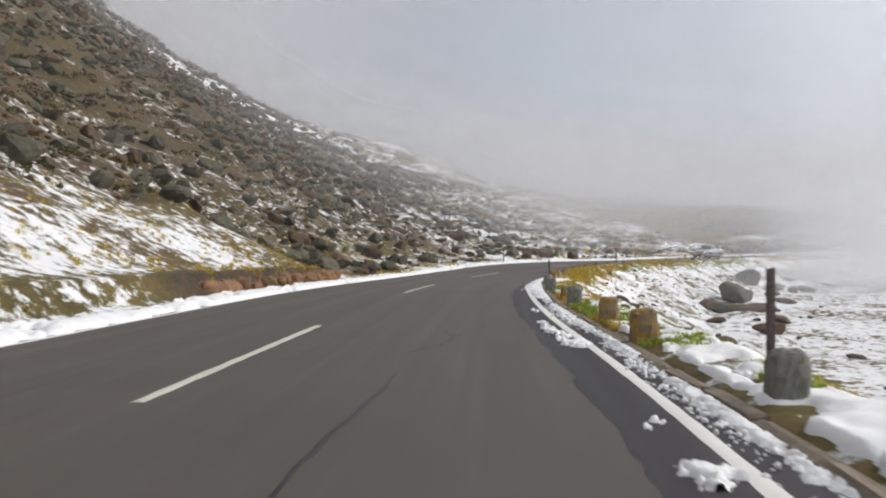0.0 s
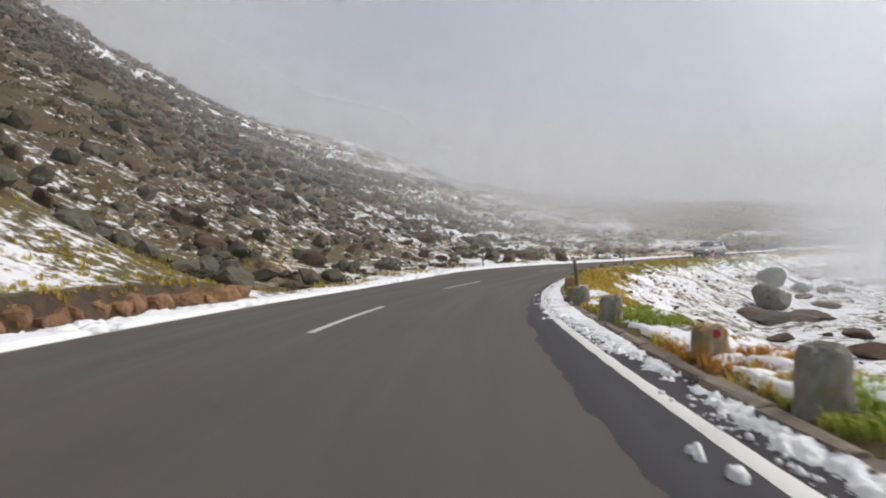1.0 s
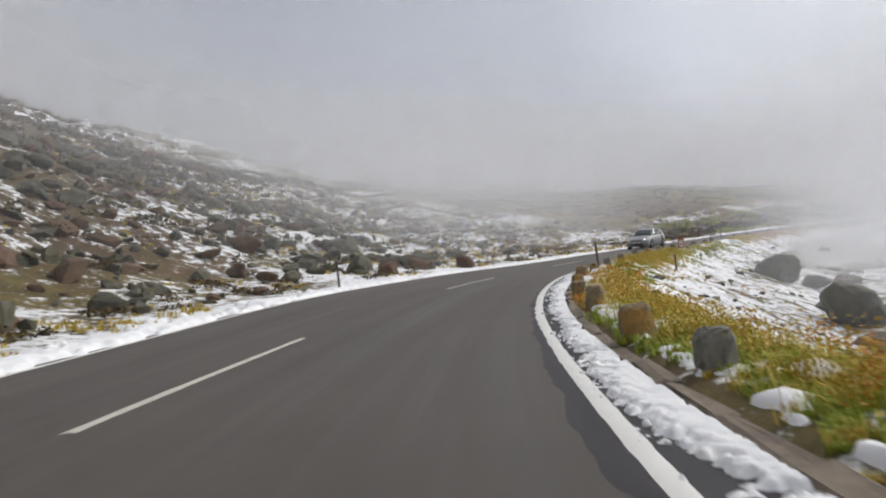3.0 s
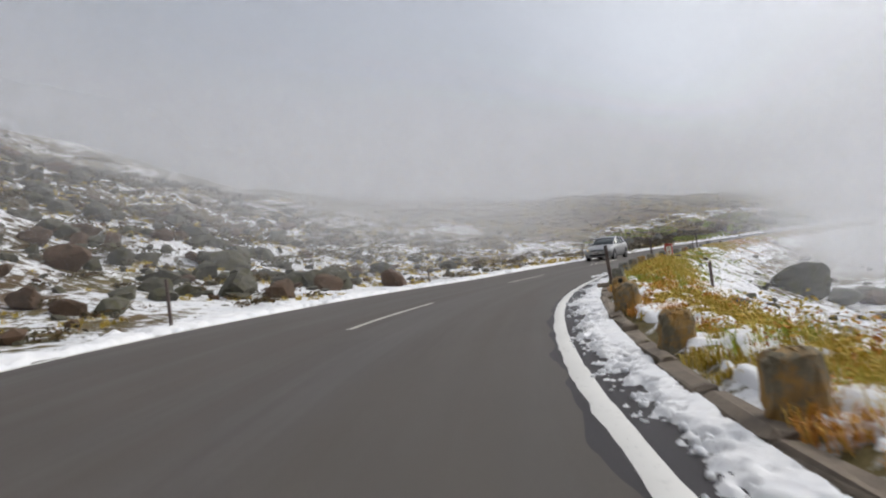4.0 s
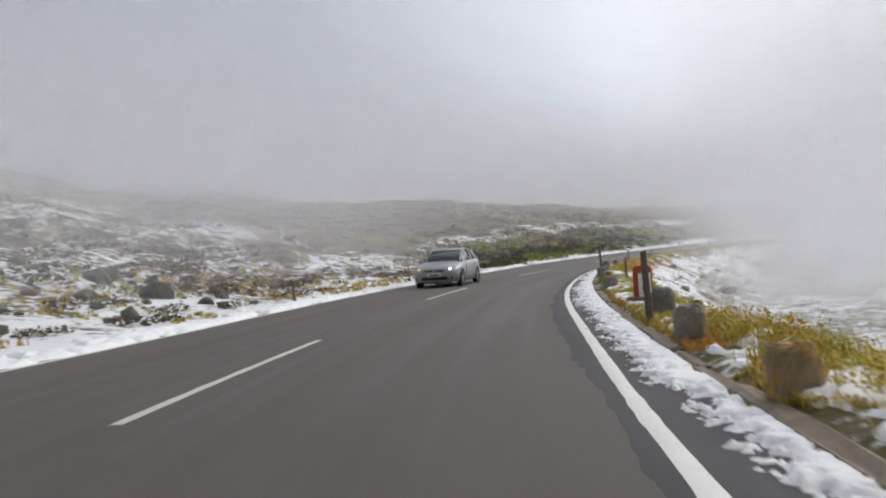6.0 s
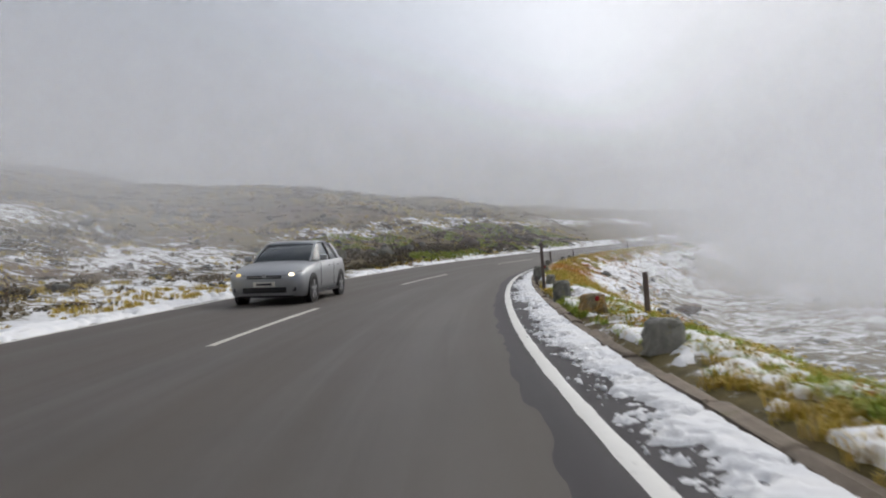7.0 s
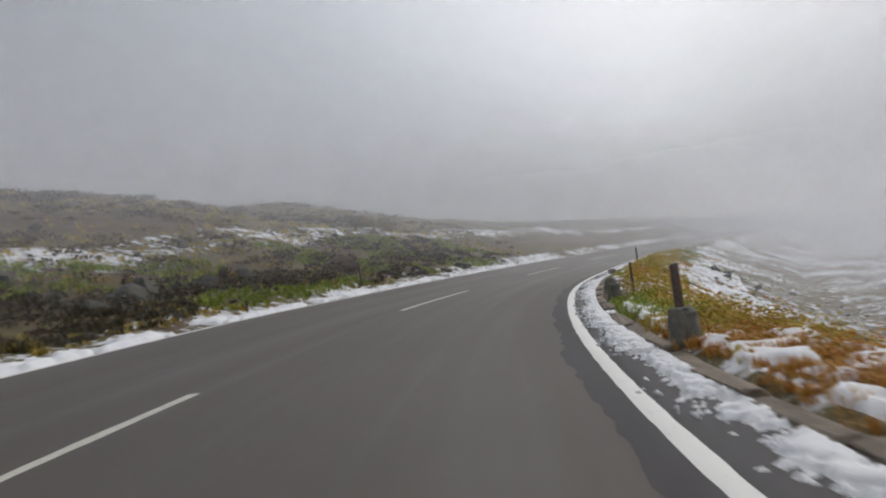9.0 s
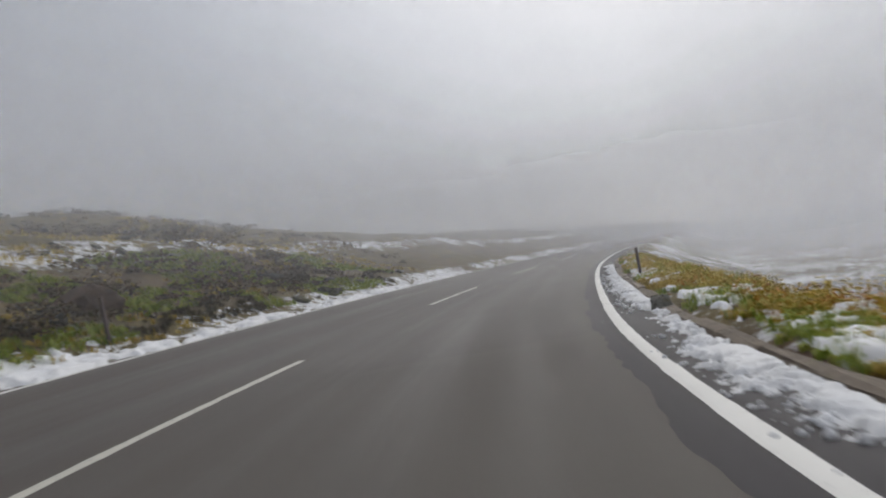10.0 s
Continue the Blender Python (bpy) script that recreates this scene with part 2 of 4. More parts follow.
def m_ground():
    """Moorland turf, earth and patches of thin wet snow; an attribute says how much snow and earth lies there."""
    m, nt, lk, b = material("moor_ground", 0.9)
    pos = world_pos(nt)
    snow_a, earth_a = nt.new("ShaderNodeAttribute"), nt.new("ShaderNodeAttribute")
    snow_a.attribute_name, earth_a.attribute_name = "snow", "earth"
    turf = ramp(nt, lk, noise_node(nt, lk, 0.9, 8, 0.7, pos), [(0.25, (0.03, 0.024, 0.008)), (0.42, (0.095, 0.075, 0.015)), (0.55, (0.17, 0.125, 0.028)), (0.72, (0.25, 0.14, 0.035))])
    turf = mix(nt, lk, 0.5, turf, ramp(nt, lk, noise_node(nt, lk, 7, 8, 0.75, pos), [(0.3, (0.02, 0.018, 0.008)), (0.5, (0.085, 0.066, 0.018)), (0.7, (0.20, 0.14, 0.045))]))
    red = ramp(nt, lk, noise_node(nt, lk, 0.16, 5, 0.6, pos), [(0.5, (0, 0, 0)), (0.68, (0.75, 0.75, 0.75))])
    turf = mix(nt, lk, red, turf, (0.11, 0.055, 0.035))
    soil = ramp(nt, lk, noise_node(nt, lk, 3.5, 8, 0.7, pos), [(0.3, (0.02, 0.014, 0.009)), (0.5, (0.062, 0.04, 0.022)), (0.7, (0.12, 0.075, 0.04))])
    c = mix(nt, lk, earth_a.outputs["Fac"], turf, soil)
    big = noise_node(nt, lk, 0.22, 4, 0.6, pos)
    small = noise_node(nt, lk, 2.4, 9, 0.72, pos)
    add = nt.new("ShaderNodeMath")
    add.operation = "MULTIPLY_ADD"
    lk.new(big, add.inputs[0])
    add.inputs[1].default_value = 0.55
    lk.new(small, add.inputs[2])
    more = nt.new("ShaderNodeMath")
    more.operation = "ADD"
    lk.new(add.outputs[0], more.inputs[0])
    lk.new(snow_a.outputs["Fac"], more.inputs[1])
    f = ramp(nt, lk, more.outputs[0], [(0.90, (0, 0, 0)), (0.985, (1, 1, 1))])
    white = ramp(nt, lk, noise_node(nt, lk, 1.3, 6, 0.6, pos), [(0.3, (0.76, 0.78, 0.81)), (0.65, (0.88, 0.885, 0.89))])
    c = mix(nt, lk, f, c, white)
    lk.new(c, b.inputs["Base Color"])
    bump(nt, lk, b, small, 0.7, 0.12)
    return m


def m_leaf(name, a, b_, c_):
    m, nt, lk, b = material(name, 0.75)
    g = nt.new("ShaderNodeNewGeometry")
    lk.new(ramp(nt, lk, g.outputs["Random Per Island"], [(0, a), (0.5, b_), (1, c_)]), b.inputs["Base Color"])
    return m


def m_mist():
    """Drifting cloud: thin sheets of droplets that scatter the daylight, let most of it through and thin out towards the land."""
    m = bpy.data.materials.new("mist")
    m.use_nodes = True
    nt, lk = m.node_tree.nodes, m.node_tree.links
    nt.clear()
    out = nt.new("ShaderNodeOutputMaterial")
    clear = nt.new("ShaderNodeBsdfTransparent")
    dif, tra = nt.new("ShaderNodeBsdfDiffuse"), nt.new("ShaderNodeBsdfTranslucent")
    dif.inputs[0].default_value = tra.inputs[0].default_value = (0.71, 0.722, 0.75, 1)
    half = nt.new("ShaderNodeMixShader")
    lk.new(dif.outputs[0], half.inputs[1])
    lk.new(tra.outputs[0], half.inputs[2])
    thick = nt.new("ShaderNodeAttribute")
    thick.attribute_name = "thick"
    wisp = ramp(nt, lk, noise_node(nt, lk, 0.05, 4, 0.55, world_pos(nt)), [(0.25, (0.7, 0.7, 0.7)), (0.75, (1, 1, 1))])
    fac = nt.new("ShaderNodeMath")
    fac.operation = "MULTIPLY"
    lk.new(thick.outputs["Fac"], fac.inputs[0])
    lk.new(wisp, fac.inputs[1])
    body = nt.new("ShaderNodeMixShader")
    lk.new(fac.outputs[0], body.inputs[0])
    lk.new(clear.outputs[0], body.inputs[1])
    lk.new(half.outputs[0], body.inputs[2])
    lk.new(body.outputs[0], out.inputs[0])
    return m


M_GROUND, M_SNOW, M_MIST = m_ground(), m_snow("wet_snow"), m_mist()
M_ROAD = m_asphalt("old_asphalt", (0.062, 0.053, 0.045), (0.083, 0.071, 0.060), 0.75)
M_PATCH = m_asphalt("fresh_asphalt", (0.021, 0.018, 0.021), (0.031, 0.027, 0.031), 0.75)
M_LINE, M_DASH = m_paint("edge_paint", (0.82, 0.81, 0.77), 0.1), m_paint("dash_paint", (0.66, 0.64, 0.55), 0.35)
M_KERB = m_stone("kerb_granite", (0.12, 0.09, 0.066), (0.30, 0.245, 0.185), (0.16, 0.15, 0.05), 0.2, 9)
M_GRANITE = m_stone("grey_granite", (0.12, 0.12, 0.11), (0.32, 0.31, 0.27), (0.25, 0.22, 0.10), 0.35, 9)
M_LICHEN = m_stone("lichen_granite", (0.16, 0.14, 0.10), (0.38, 0.31, 0.19), (0.40, 0.22, 0.05), 1.3, 8)
M_ROCK = m_stone("slope_rock", (0.024, 0.021, 0.015), (0.14, 0.132, 0.098), (0.08, 0.075, 0.03), 0.9, 3)
M_BROWN = m_stone("rusty_rock", (0.04, 0.025, 0.015), (0.15, 0.088, 0.05), (0.08, 0.065, 0.035), 0.3, 4)
M_BANK = m_stone("rust_earth_rock", (0.10, 0.05, 0.025), (0.34, 0.18, 0.09), (0.14, 0.10, 0.05), 0.3, 5)
M_POST = m_plain("weathered_larch", (0.13, 0.10, 0.088), 0.85, 0, 0.6, 40)
M_RED = m_plain("red_paint", (0.36, 0.055, 0.025), 0.6, 0, 0.4, 18)
M_WHITE = m_plain("white_paint", (0.74, 0.72, 0.64), 0.6, 0, 0.12, 20)
M_BLACK = m_plain("plain_black", (0.02, 0.02, 0.022), 0.6)
M_REFLECT = m_plain("red_reflector", (0.35, 0.012, 0.02), 0.25)
M_GRASS = m_leaf("grass_blades", (0.38, 0.29, 0.03), (0.56, 0.42, 0.06), (0.62, 0.42, 0.09))
M_GREEN = m_leaf("green_blades", (0.20, 0.31, 0.02), (0.33, 0.41, 0.04), (0.46, 0.44, 0.06))
M_RUST = m_leaf("rusty_leaves", (0.42, 0.15, 0.02), (0.60, 0.28, 0.035), (0.62, 0.40, 0.07))
M_SLOPE = m_leaf("slope_leaves", (0.075, 0.045, 0.02), (0.115, 0.085, 0.028), (0.085, 0.095, 0.03))
M_HEATH = m_leaf("heath_leaves", (0.045, 0.035, 0.015), (0.10, 0.075, 0.022), (0.15, 0.08, 0.03))


# ---- mesh helpers ----
def part(name, bm, mat, parent=None, label="", smooth=False):
    me = bpy.data.meshes.new(name)
    bm.to_mesh(me)
    bm.free()
    me.materials.append(mat)
    if smooth:
        me.shade_smooth()
    ob = new(name, me)
    if parent is not None:
        ob.parent = parent
    if label:
        tagged(ob, label)
    return ob


def raw(name, verts, faces, mat, smooth=False):
    me = bpy.data.meshes.new(name)
    me.from_pydata([tuple(map(float, v)) for v in verts], [], [tuple(map(int, f)) for f in faces])
    me.materials.append(mat)
    if smooth:
        me.shade_smooth()
    me.update()
    return new(name, me)


def sheet(name, S, D, Z, mat, keep=None, smooth=True):
    """A grid over the rows S along the road and D across it; S, D, Z have one shape; keep says which cells stand."""
    x, y, _ = spot(S, D, z=Z)
    n, m = S.shape
    idx = np.arange(n * m).reshape(n, m)
    quads = np.stack([idx[:-1, :-1], idx[:-1, 1:], idx[1:, 1:], idx[1:, :-1]], -1).reshape(-1, 4)[:, ::-1]
    if keep is not None:
        quads = quads[keep.reshape(-1)]
    verts = np.stack([x, y, Z], -1).reshape(-1, 3)
    used = np.unique(quads)
    remap = np.zeros(len(verts), int)
    remap[used] = np.arange(len(used))
    ob = raw(name, verts[used], remap[quads], mat, smooth)
    uv = ob.data.uv_layers.new(name="along")
    loops = np.zeros(len(ob.data.loops), int)
    ob.data.loops.foreach_get("vertex_index", loops)
    flat = np.stack([S, D], -1).reshape(-1, 2)[used]
    uv.data.foreach_set("uv", flat[loops].astype(np.float32).ravel())
    return ob, used


def box(bm, sx, sy, sz, at=(0, 0, 0), bevel=0.0, m=None):
    r = bmesh.ops.create_cube(bm, size=1.0)["verts"]
    bmesh.ops.scale(bm, vec=(sx, sy, sz), verts=r)
    if bevel:
        edges = list({e for v in r for e in v.link_edges})
        r = bmesh.ops.bevel(bm, geom=edges, offset=bevel, segments=2, affect="EDGES", profile=0.6)["verts"]
    bmesh.ops.translate(bm, vec=at, verts=r)
    if m is not None:
        bmesh.ops.transform(bm, matrix=m, verts=r)
    return r


def rock_shape(seed, level=2, squash=0.7, planes=13):
    """An angular boulder about 1 m wide: a ball cut by random planes."""
    rng = np.random.RandomState(seed)
    bm = bmesh.new()
    bmesh.ops.create_icosphere(bm, subdivisions=level, radius=1.0)
    v = np.array([x.co[:] for x in bm.verts])
    f = [[x.index for x in q.verts] for q in bm.faces]
    bm.free()
    n = rng.normal(size=(planes, 3))
    n /= np.linalg.norm(n, axis=1)[:, None]
    h = rng.uniform(0.45, 0.85, planes)
    dots = np.maximum(v @ n.T, 1e-3)
    r = np.minimum((h / dots).min(1), 1.05)
    v = v * r[:, None] * (1 + rng.normal(0, 0.015, (len(v), 1)))
    v *= np.array([rng.uniform(0.8, 1.1), rng.uniform(0.6, 0.9), squash * rng.uniform(0.7, 1.1)])
    return v * 0.6, np.array(f)


# ---- the land ----
def spaced(points):
    """Rows from (start, end, step) runs."""
    return np.unique(np.concatenate([np.arange(a, b, c) for a, b, c in points]))


rows_s = spaced([(-650, -60, 40), (-60, -16, 2), (-16, 135, 0.4), (135, 190, 1.5), (190, 850, 30)])
rows_d = np.concatenate([-spaced([(4.6, 12, 0.22), (12, 30, 0.5), (30, 70, 1.5), (70, 130, 5), (130, 700, 45)])[::-1],
                         np.array([-4.4, -4.2, -4.0, -3.85, -3.72, -3.5, -1.5, 1.5, 3.0, 3.6, 3.9, 4.0, 4.1, 4.2, 4.3, 4.4, 4.5, 4.6, 4.7, 4.8, 4.9, 5.0, 5.15, 5.3]),
                         spaced([(5.5, 12, 0.22), (12, 25, 0.6), (25, 60, 2), (60, 700, 40)])])
GS, GD = np.meshgrid(rows_s, rows_d, indexing="ij")
GZ = ground_z(GS, GD)
ground, used = sheet("ground", GS, GD, GZ, M_GROUND)
tagged(ground, "moorland slope with thin patchy snow, brown turf and earth", "ground", kind="structure")
u = -GD - 4.4
rightside, leftside = GD > 0, GD < 0
v = GD - kerb_line(GS)
snow = 0.06 + 0.0 * GS
snow = snow + rightside * step(0.1, 0.9, v) * (0.15 * (1 - 0.2 * step(60, 90, GS) - 0.25 * step(60, 85, GS) * step(1.6, 3.5, v)) - 0.09 * np.exp(-((v - 0.95) / 0.5) ** 2) * step(14, 24, GS))                  # open snowfield inside the bend
snow = snow + leftside * ((1 - step(0.2, 1.6, u)) * 0.10 + (1 - step(2.8, 5.0, u)) * (0.06 + 0.06 * (1 - step(56, 66, GS))) * step(20, 32, GS) * (1 - step(80, 95, GS)))               # verge on the uphill side
snow = snow + leftside * step(1.3, 1.7, u) * (1 - step(4.5, 7.5, u)) * (1 - step(14, 21, GS)) * 0.09   # on top of the earth bank
snow = snow + leftside * step(5, 9, u) * (1 - step(62, 88, GS)) * (0.05 - 0.08 * step(10, 18, u) - 0.02 * step(24, 36, u) + 0.13 * np.exp(-((u - 58 + 0.15 * GS) / 7) ** 2))                             # boulder field and the steep above it
snow = snow + leftside * step(40, 55, GS) * (1 - step(86, 96, GS)) * 0.09
low = leftside * step(94, 102, GS) * (1 - step(3.2, 5.5, u)) * step(0.7, 1.2, u)
snow = snow - 0.35 * low + leftside * (step(94, 102, GS) * step(3.0, 4.0, u) * (1 - step(6, 8, u)) * 0.12 - step(90, 100, GS) * 0.30 * step(6.5, 8.5, u))
earth = leftside * step(0.35, 0.5, u) * (1 - step(1.15, 1.4, u)) * (1 - step(15, 19, GS)) * step(3, 6, GS)
snow = snow - 0.6 * earth
earth = np.clip(earth + 0.15 * low + 0.6 * leftside * step(5, 9, u) * (1 - step(50, 75, GS)), 0, 1)
for key, val in (("snow", snow), ("earth", earth)):
    a = ground.data.attributes.new(key, "FLOAT", "POINT")
    a.data.foreach_set("value", val.reshape(-1)[used].astype(np.float32))

# ---- the road ----
rs = spaced([(-650, -60, 30), (-60, 200, 0.5), (200, 850, 20)])
cross = np.linspace(0, 1, 15)
RS = np.repeat(rs[:, None], 15, 1)
RD = LEFT_LINE - 0.2 + (right_line(RS) - LEFT_LINE + 0.2) * cross[None, :]
road, _ = sheet("road", RS, RD, road_z(RS, RD), M_ROAD)
tagged(road, "damp grey-brown asphalt mountain road, banked in a right bend", "road", kind="structure")

# newer, darker asphalt along the inner edge, with a ragged border
ps = spaced([(-60, -15, 1.0), (-15, 135, 0.12), (135, 200, 1.0)])
PS = np.repeat(ps[:, None], 7, 1)
wob = (fbm(ps * 1.1, ps * 0 + 4.2, 21, 4) - 0.5) * 0.13 + (vnoise(ps * 4.5, ps * 0, 23) - 0.5) * 0.05
inner = right_line(ps) - patch_line(ps) + wob
outer = kerb_line(ps) + 0.05
PD = inner[:, None] + (outer - inner)[:, None] * np.linspace(0, 1, 7)[None, :]
PZ = road_z(PS, PD) + 0.006 * np.minimum(1, np.linspace(0, 1, 7) * 20)[None, :] + 0.001
patch, _ = sheet("road_edge_strip", PS, PD, PZ, M_PATCH)
tagged(patch, "newer dark asphalt strip with a ragged edge along the road", "road", kind="structure")


def ribbon(name, s0, s1, d_of, width, dz, mat, ds=0.25, ragged=0.0):
    s = np.append(np.arange(s0, s1, ds), s1)
    w = width * 0.5
    j = (vnoise(s * 7, s * 0, 31) - 0.5) * ragged
    D = np.stack([d_of(s) - w + j, d_of(s) - w * 0.4, d_of(s) + w * 0.4, d_of(s) + w - j], 1)
    S = np.repeat(s[:, None], 4, 1)
    Z = road_z(S, D) + dz * np.array([0.3, 1, 1, 0.3])[None, :]
    return sheet(name, S, D, Z, mat)[0]


tagged(ribbon("edge_line", -60, 200, right_line, 0.145, 0.012, M_LINE, ragged=0.02), "broad white painted edge line", "road marking", kind="structure")
tagged(ribbon("edge_line", -60, 200, lambda s: s * 0 + LEFT_LINE, 0.12, 0.008, M_LINE, ragged=0.03), "narrow white painted edge line beside snow", "road marking", kind="structure")
for near, far, off in ((-23.3, -17.4, 0), (-7.7, -1.75, -.09), (7.5, 13.4, .03), (23.1, 29.0, -.22), (38.7, 44.6, .1), (54.3, 60.2, .02), (70.0, 75.9, -.1), (84.6, 91.4, .02), (100.3, 107.0, .07), (115.9, 122.6, .09), (131.5, 138, 0), (147, 153.5, 0), (163, 169, 0)):
    tagged(ribbon("centre_dash", near, far, lambda s: s * 0 + off, 0.12, 0.008, M_DASH, ragged=0.02),
           "worn pale centre line dash on asphalt", "road marking", "centre line dashes", "structure")


def crack(points, width):
    """A sealed crack: a thin dark raised thread of tar."""
    pts = np.array(points)
    t = np.linspace(0, len(pts) - 1, len(pts) * 8)
    s = np.interp(t, np.arange(len(pts)), pts[:, 0])
    d = np.interp(t, np.arange(len(pts)), pts[:, 1]) + (vnoise(t * 2.2, t * 0, 5) - 0.5) * 0.06
    w = width * (0.5 + vnoise(t * 1.5, t * 0, 9)) * np.minimum(1, (t[-1] - t) * 0.6 + 0.3)
    D = np.stack([d - w, d - w * 0.4, d + w * 0.4, d + w], 1)
    S = np.repeat(s[:, None], 4, 1)
    ob, _ = sheet("tar_crack", S, D, road_z(S, D) + np.array([0.001, 0.004, 0.004, 0.001])[None, :], M_BLACK)
    return tagged(ob, "dark wandering tar-filled crack in the asphalt", "crack", kind="structure")


crack([(-10.2, 1.6), (-9.6, 1.59), (-9.0, 1.58), (-7.9, 1.64), (-7.0, 1.69), (-6.2, 1.72)], 0.016)
crack([(-5.0, 1.62), (-4.6, 1.81), (-4.2, 1.96), (-3.7, 2.03), (-3.3, 2.04), (-2.6, 1.91), (-1.9, 1.9)], 0.022)
crack([(-3.5, 2.04), (-3.3, 2.1), (-3.1, 2.16)], 0.014)

# ---- kerb ----
kerb = tagged(new("kerb"), "low rough granite kerb along the inside of the bend", "kerb", kind="structure")
kerb_meshes = []
for k in range(8):
    rng = np.random.RandomState(100 + k)
    bm = bmesh.new()
    box(bm, 0.15, 0.985, 0.26, bevel=0.045)
    for v in bm.verts:
        v.co.x += rng.normal(0, 0.006) + (0.012 if v.co.z > 0 else 0) * rng.normal()
        v.co.z += rng.normal(0, 0.007)
    me = bpy.data.meshes.new("kerb_stone")
    bm.to_mesh(me)
    bm.free()
    me.materials.append(M_KERB)
    kerb_meshes.append(me)
s = -14.0
k = 0
while s < 128:
    gone = 11.3 < s < 12.1 or 41.6 < s < 42.3
    if not gone:
        ob = new("kerb_stone", kerb_meshes[k % 8])
        d = float(kerb_line(s)) + 0.1 + random.uniform(-0.02, 0.02)
        x, y, z = spot(s, d, z=float(road_z(s, d)))
        head = math.degrees(float(np.interp(s, S_TAB, h_tab)))
        slope = math.degrees(math.atan2(float(kerb_line(s + .5) - kerb_line(s - .5)), 1.0))
        ob.matrix_basis = pose(float(x), float(y), float(z) - 0.08 + random.uniform(-0.02, 0.02), random.uniform(-1, 1), random.uniform(-3, 3), head - 90 - slope + random.uniform(-1, 1))
        ob.parent = kerb
    s += 1.0
    k += 1

# ---- wet snow lying by the kerb and along the uphill edge ----
cover = tab([-30, -8, -2, 3, 8, 13, 20, 27, 33, 40, 47, 56, 62, 72, 80, 90, 98, 106, 130], [.52, .52, .54, .58, .74, .80, .78, .78, .78, .70, .62, .74, .78, .78, .76, .68, .6, .6, .6])
over = tab([-30, -4, -1, 4, 8, 14, 20, 26, 30, 130], [-.1, -.05, .02, .0, .18, .18, .06, .05, 0, 0])
for a, b_ in ((-14, 20), (20, 54), (54, 88), (88, 122)):
    s = np.arange(a, b_ + 0.01, 0.026)
    w = np.linspace(0, 1, 34)
    lo = right_line(s) - 0.22
    hi = kerb_line(s) + 0.035
    S = np.repeat(s[:, None], 34, 1)
    D = lo[:, None] + (hi - lo)[:, None] * w[None, :]
    rel = (D - right_line(S)) / np.maximum(kerb_line(S) - right_line(S), 0.2)
    mid = step(0.12 - over(S) * 3, 1.0 - over(S), rel)
    lump = fbm(S * 0.9 + D * 0.7, D * 1.6, 41, 4) * 0.42 + fbm(S * 4.0 + D * 1.5, D * 5.0, 47, 4) * 0.36 + fbm(S * 13, D * 13, 53, 3) * 0.22
    line_free = 0.5 * (1 - step(0.0, 0.25, rel + over(S) * 5))
    wx, wy = 3.5 * fbm(S * 1.9, D * 1.9, 33, 2), 3.5 * fbm(S * 1.9, D * 1.9, 35, 2)
    big, fine = grains(S * 8 + wx, D * 8 + wy, 43), grains(S * 19 + wy, D * 19 + wx, 45)
    H = (lump - 0.5) * 2.1 + (mid - 0.58) * 0.85 + (cover(S) - 0.7) + (0.45 - big) * 0.5 + (0.45 - fine) * 0.42 - line_free
    lumpy = 0.2 + 0.5 * fbm(S * 5, D * 5, 49, 2) + 0.3 * np.sqrt(1 - big ** 2) + 0.5 * np.sqrt(1 - fine ** 2)
    hgt = np.clip(H * 3.2, 0, 1) ** 0.55 * 0.036 * lumpy
    Z = road_z(S, D) + 0.004 + hgt
    keep = (H[:-1, :-1] > 0) | (H[1:, 1:] > 0) | (H[:-1, 1:] > 0) | (H[1:, :-1] > 0)
    ob, _ = sheet("snow_by_kerb", S, D, np.where(H > 0, Z, road_z(S, D) + 0.002), M_SNOW, keep)
    tagged(ob, "lumpy wet snow pushed up between edge line and kerb", "snow", kind="stuff")


def snow_crumbs(count):
    """Small broken lumps of slush past counting, strewn about the strip by the kerb."""
    rng = np.random.RandomState(77)
    bm = bmesh.new()
    bmesh.ops.create_icosphere(bm, subdivisions=1, radius=1.0)
    shape = np.array([v.co[:] for v in bm.verts])
    tris = np.array([[v.index for v in f.verts] for f in bm.faces])
    bm.free()
    V, F = [], []
    for k in range(count):
        s = rng.uniform(-12, 118)
        gap = float(kerb_line(s) - right_line(s))
        rel = rng.beta(2.6, 1.5)
        d = float(right_line(s)) + gap * (rel * 1.05 - 0.03)
        if float(fbm(s * 0.9 + d * 0.7, d * 1.6, 41, 4)) < 0.44:
            continue
        x, y, z = spot(s, d, z=float(road_z(s, d)))
        r = 0.008 + min(rng.exponential(0.006), 0.02)
        V.append(shape * r * rng.uniform(0.7, 1.3, 3) * (1 + rng.normal(0, 0.12, (len(shape), 1))) + np.array([float(x), float(y), float(z) + r * 0.55]))
        F.append(tris + len(shape) * (len(V) - 1))
    return tagged(raw("snow_crumbs", np.concatenate(V), np.concatenate(F), M_SNOW, True), "crumbs of wet snow strewn on the dark asphalt edge", "snow", kind="stuff")


snow_crumbs(9000)


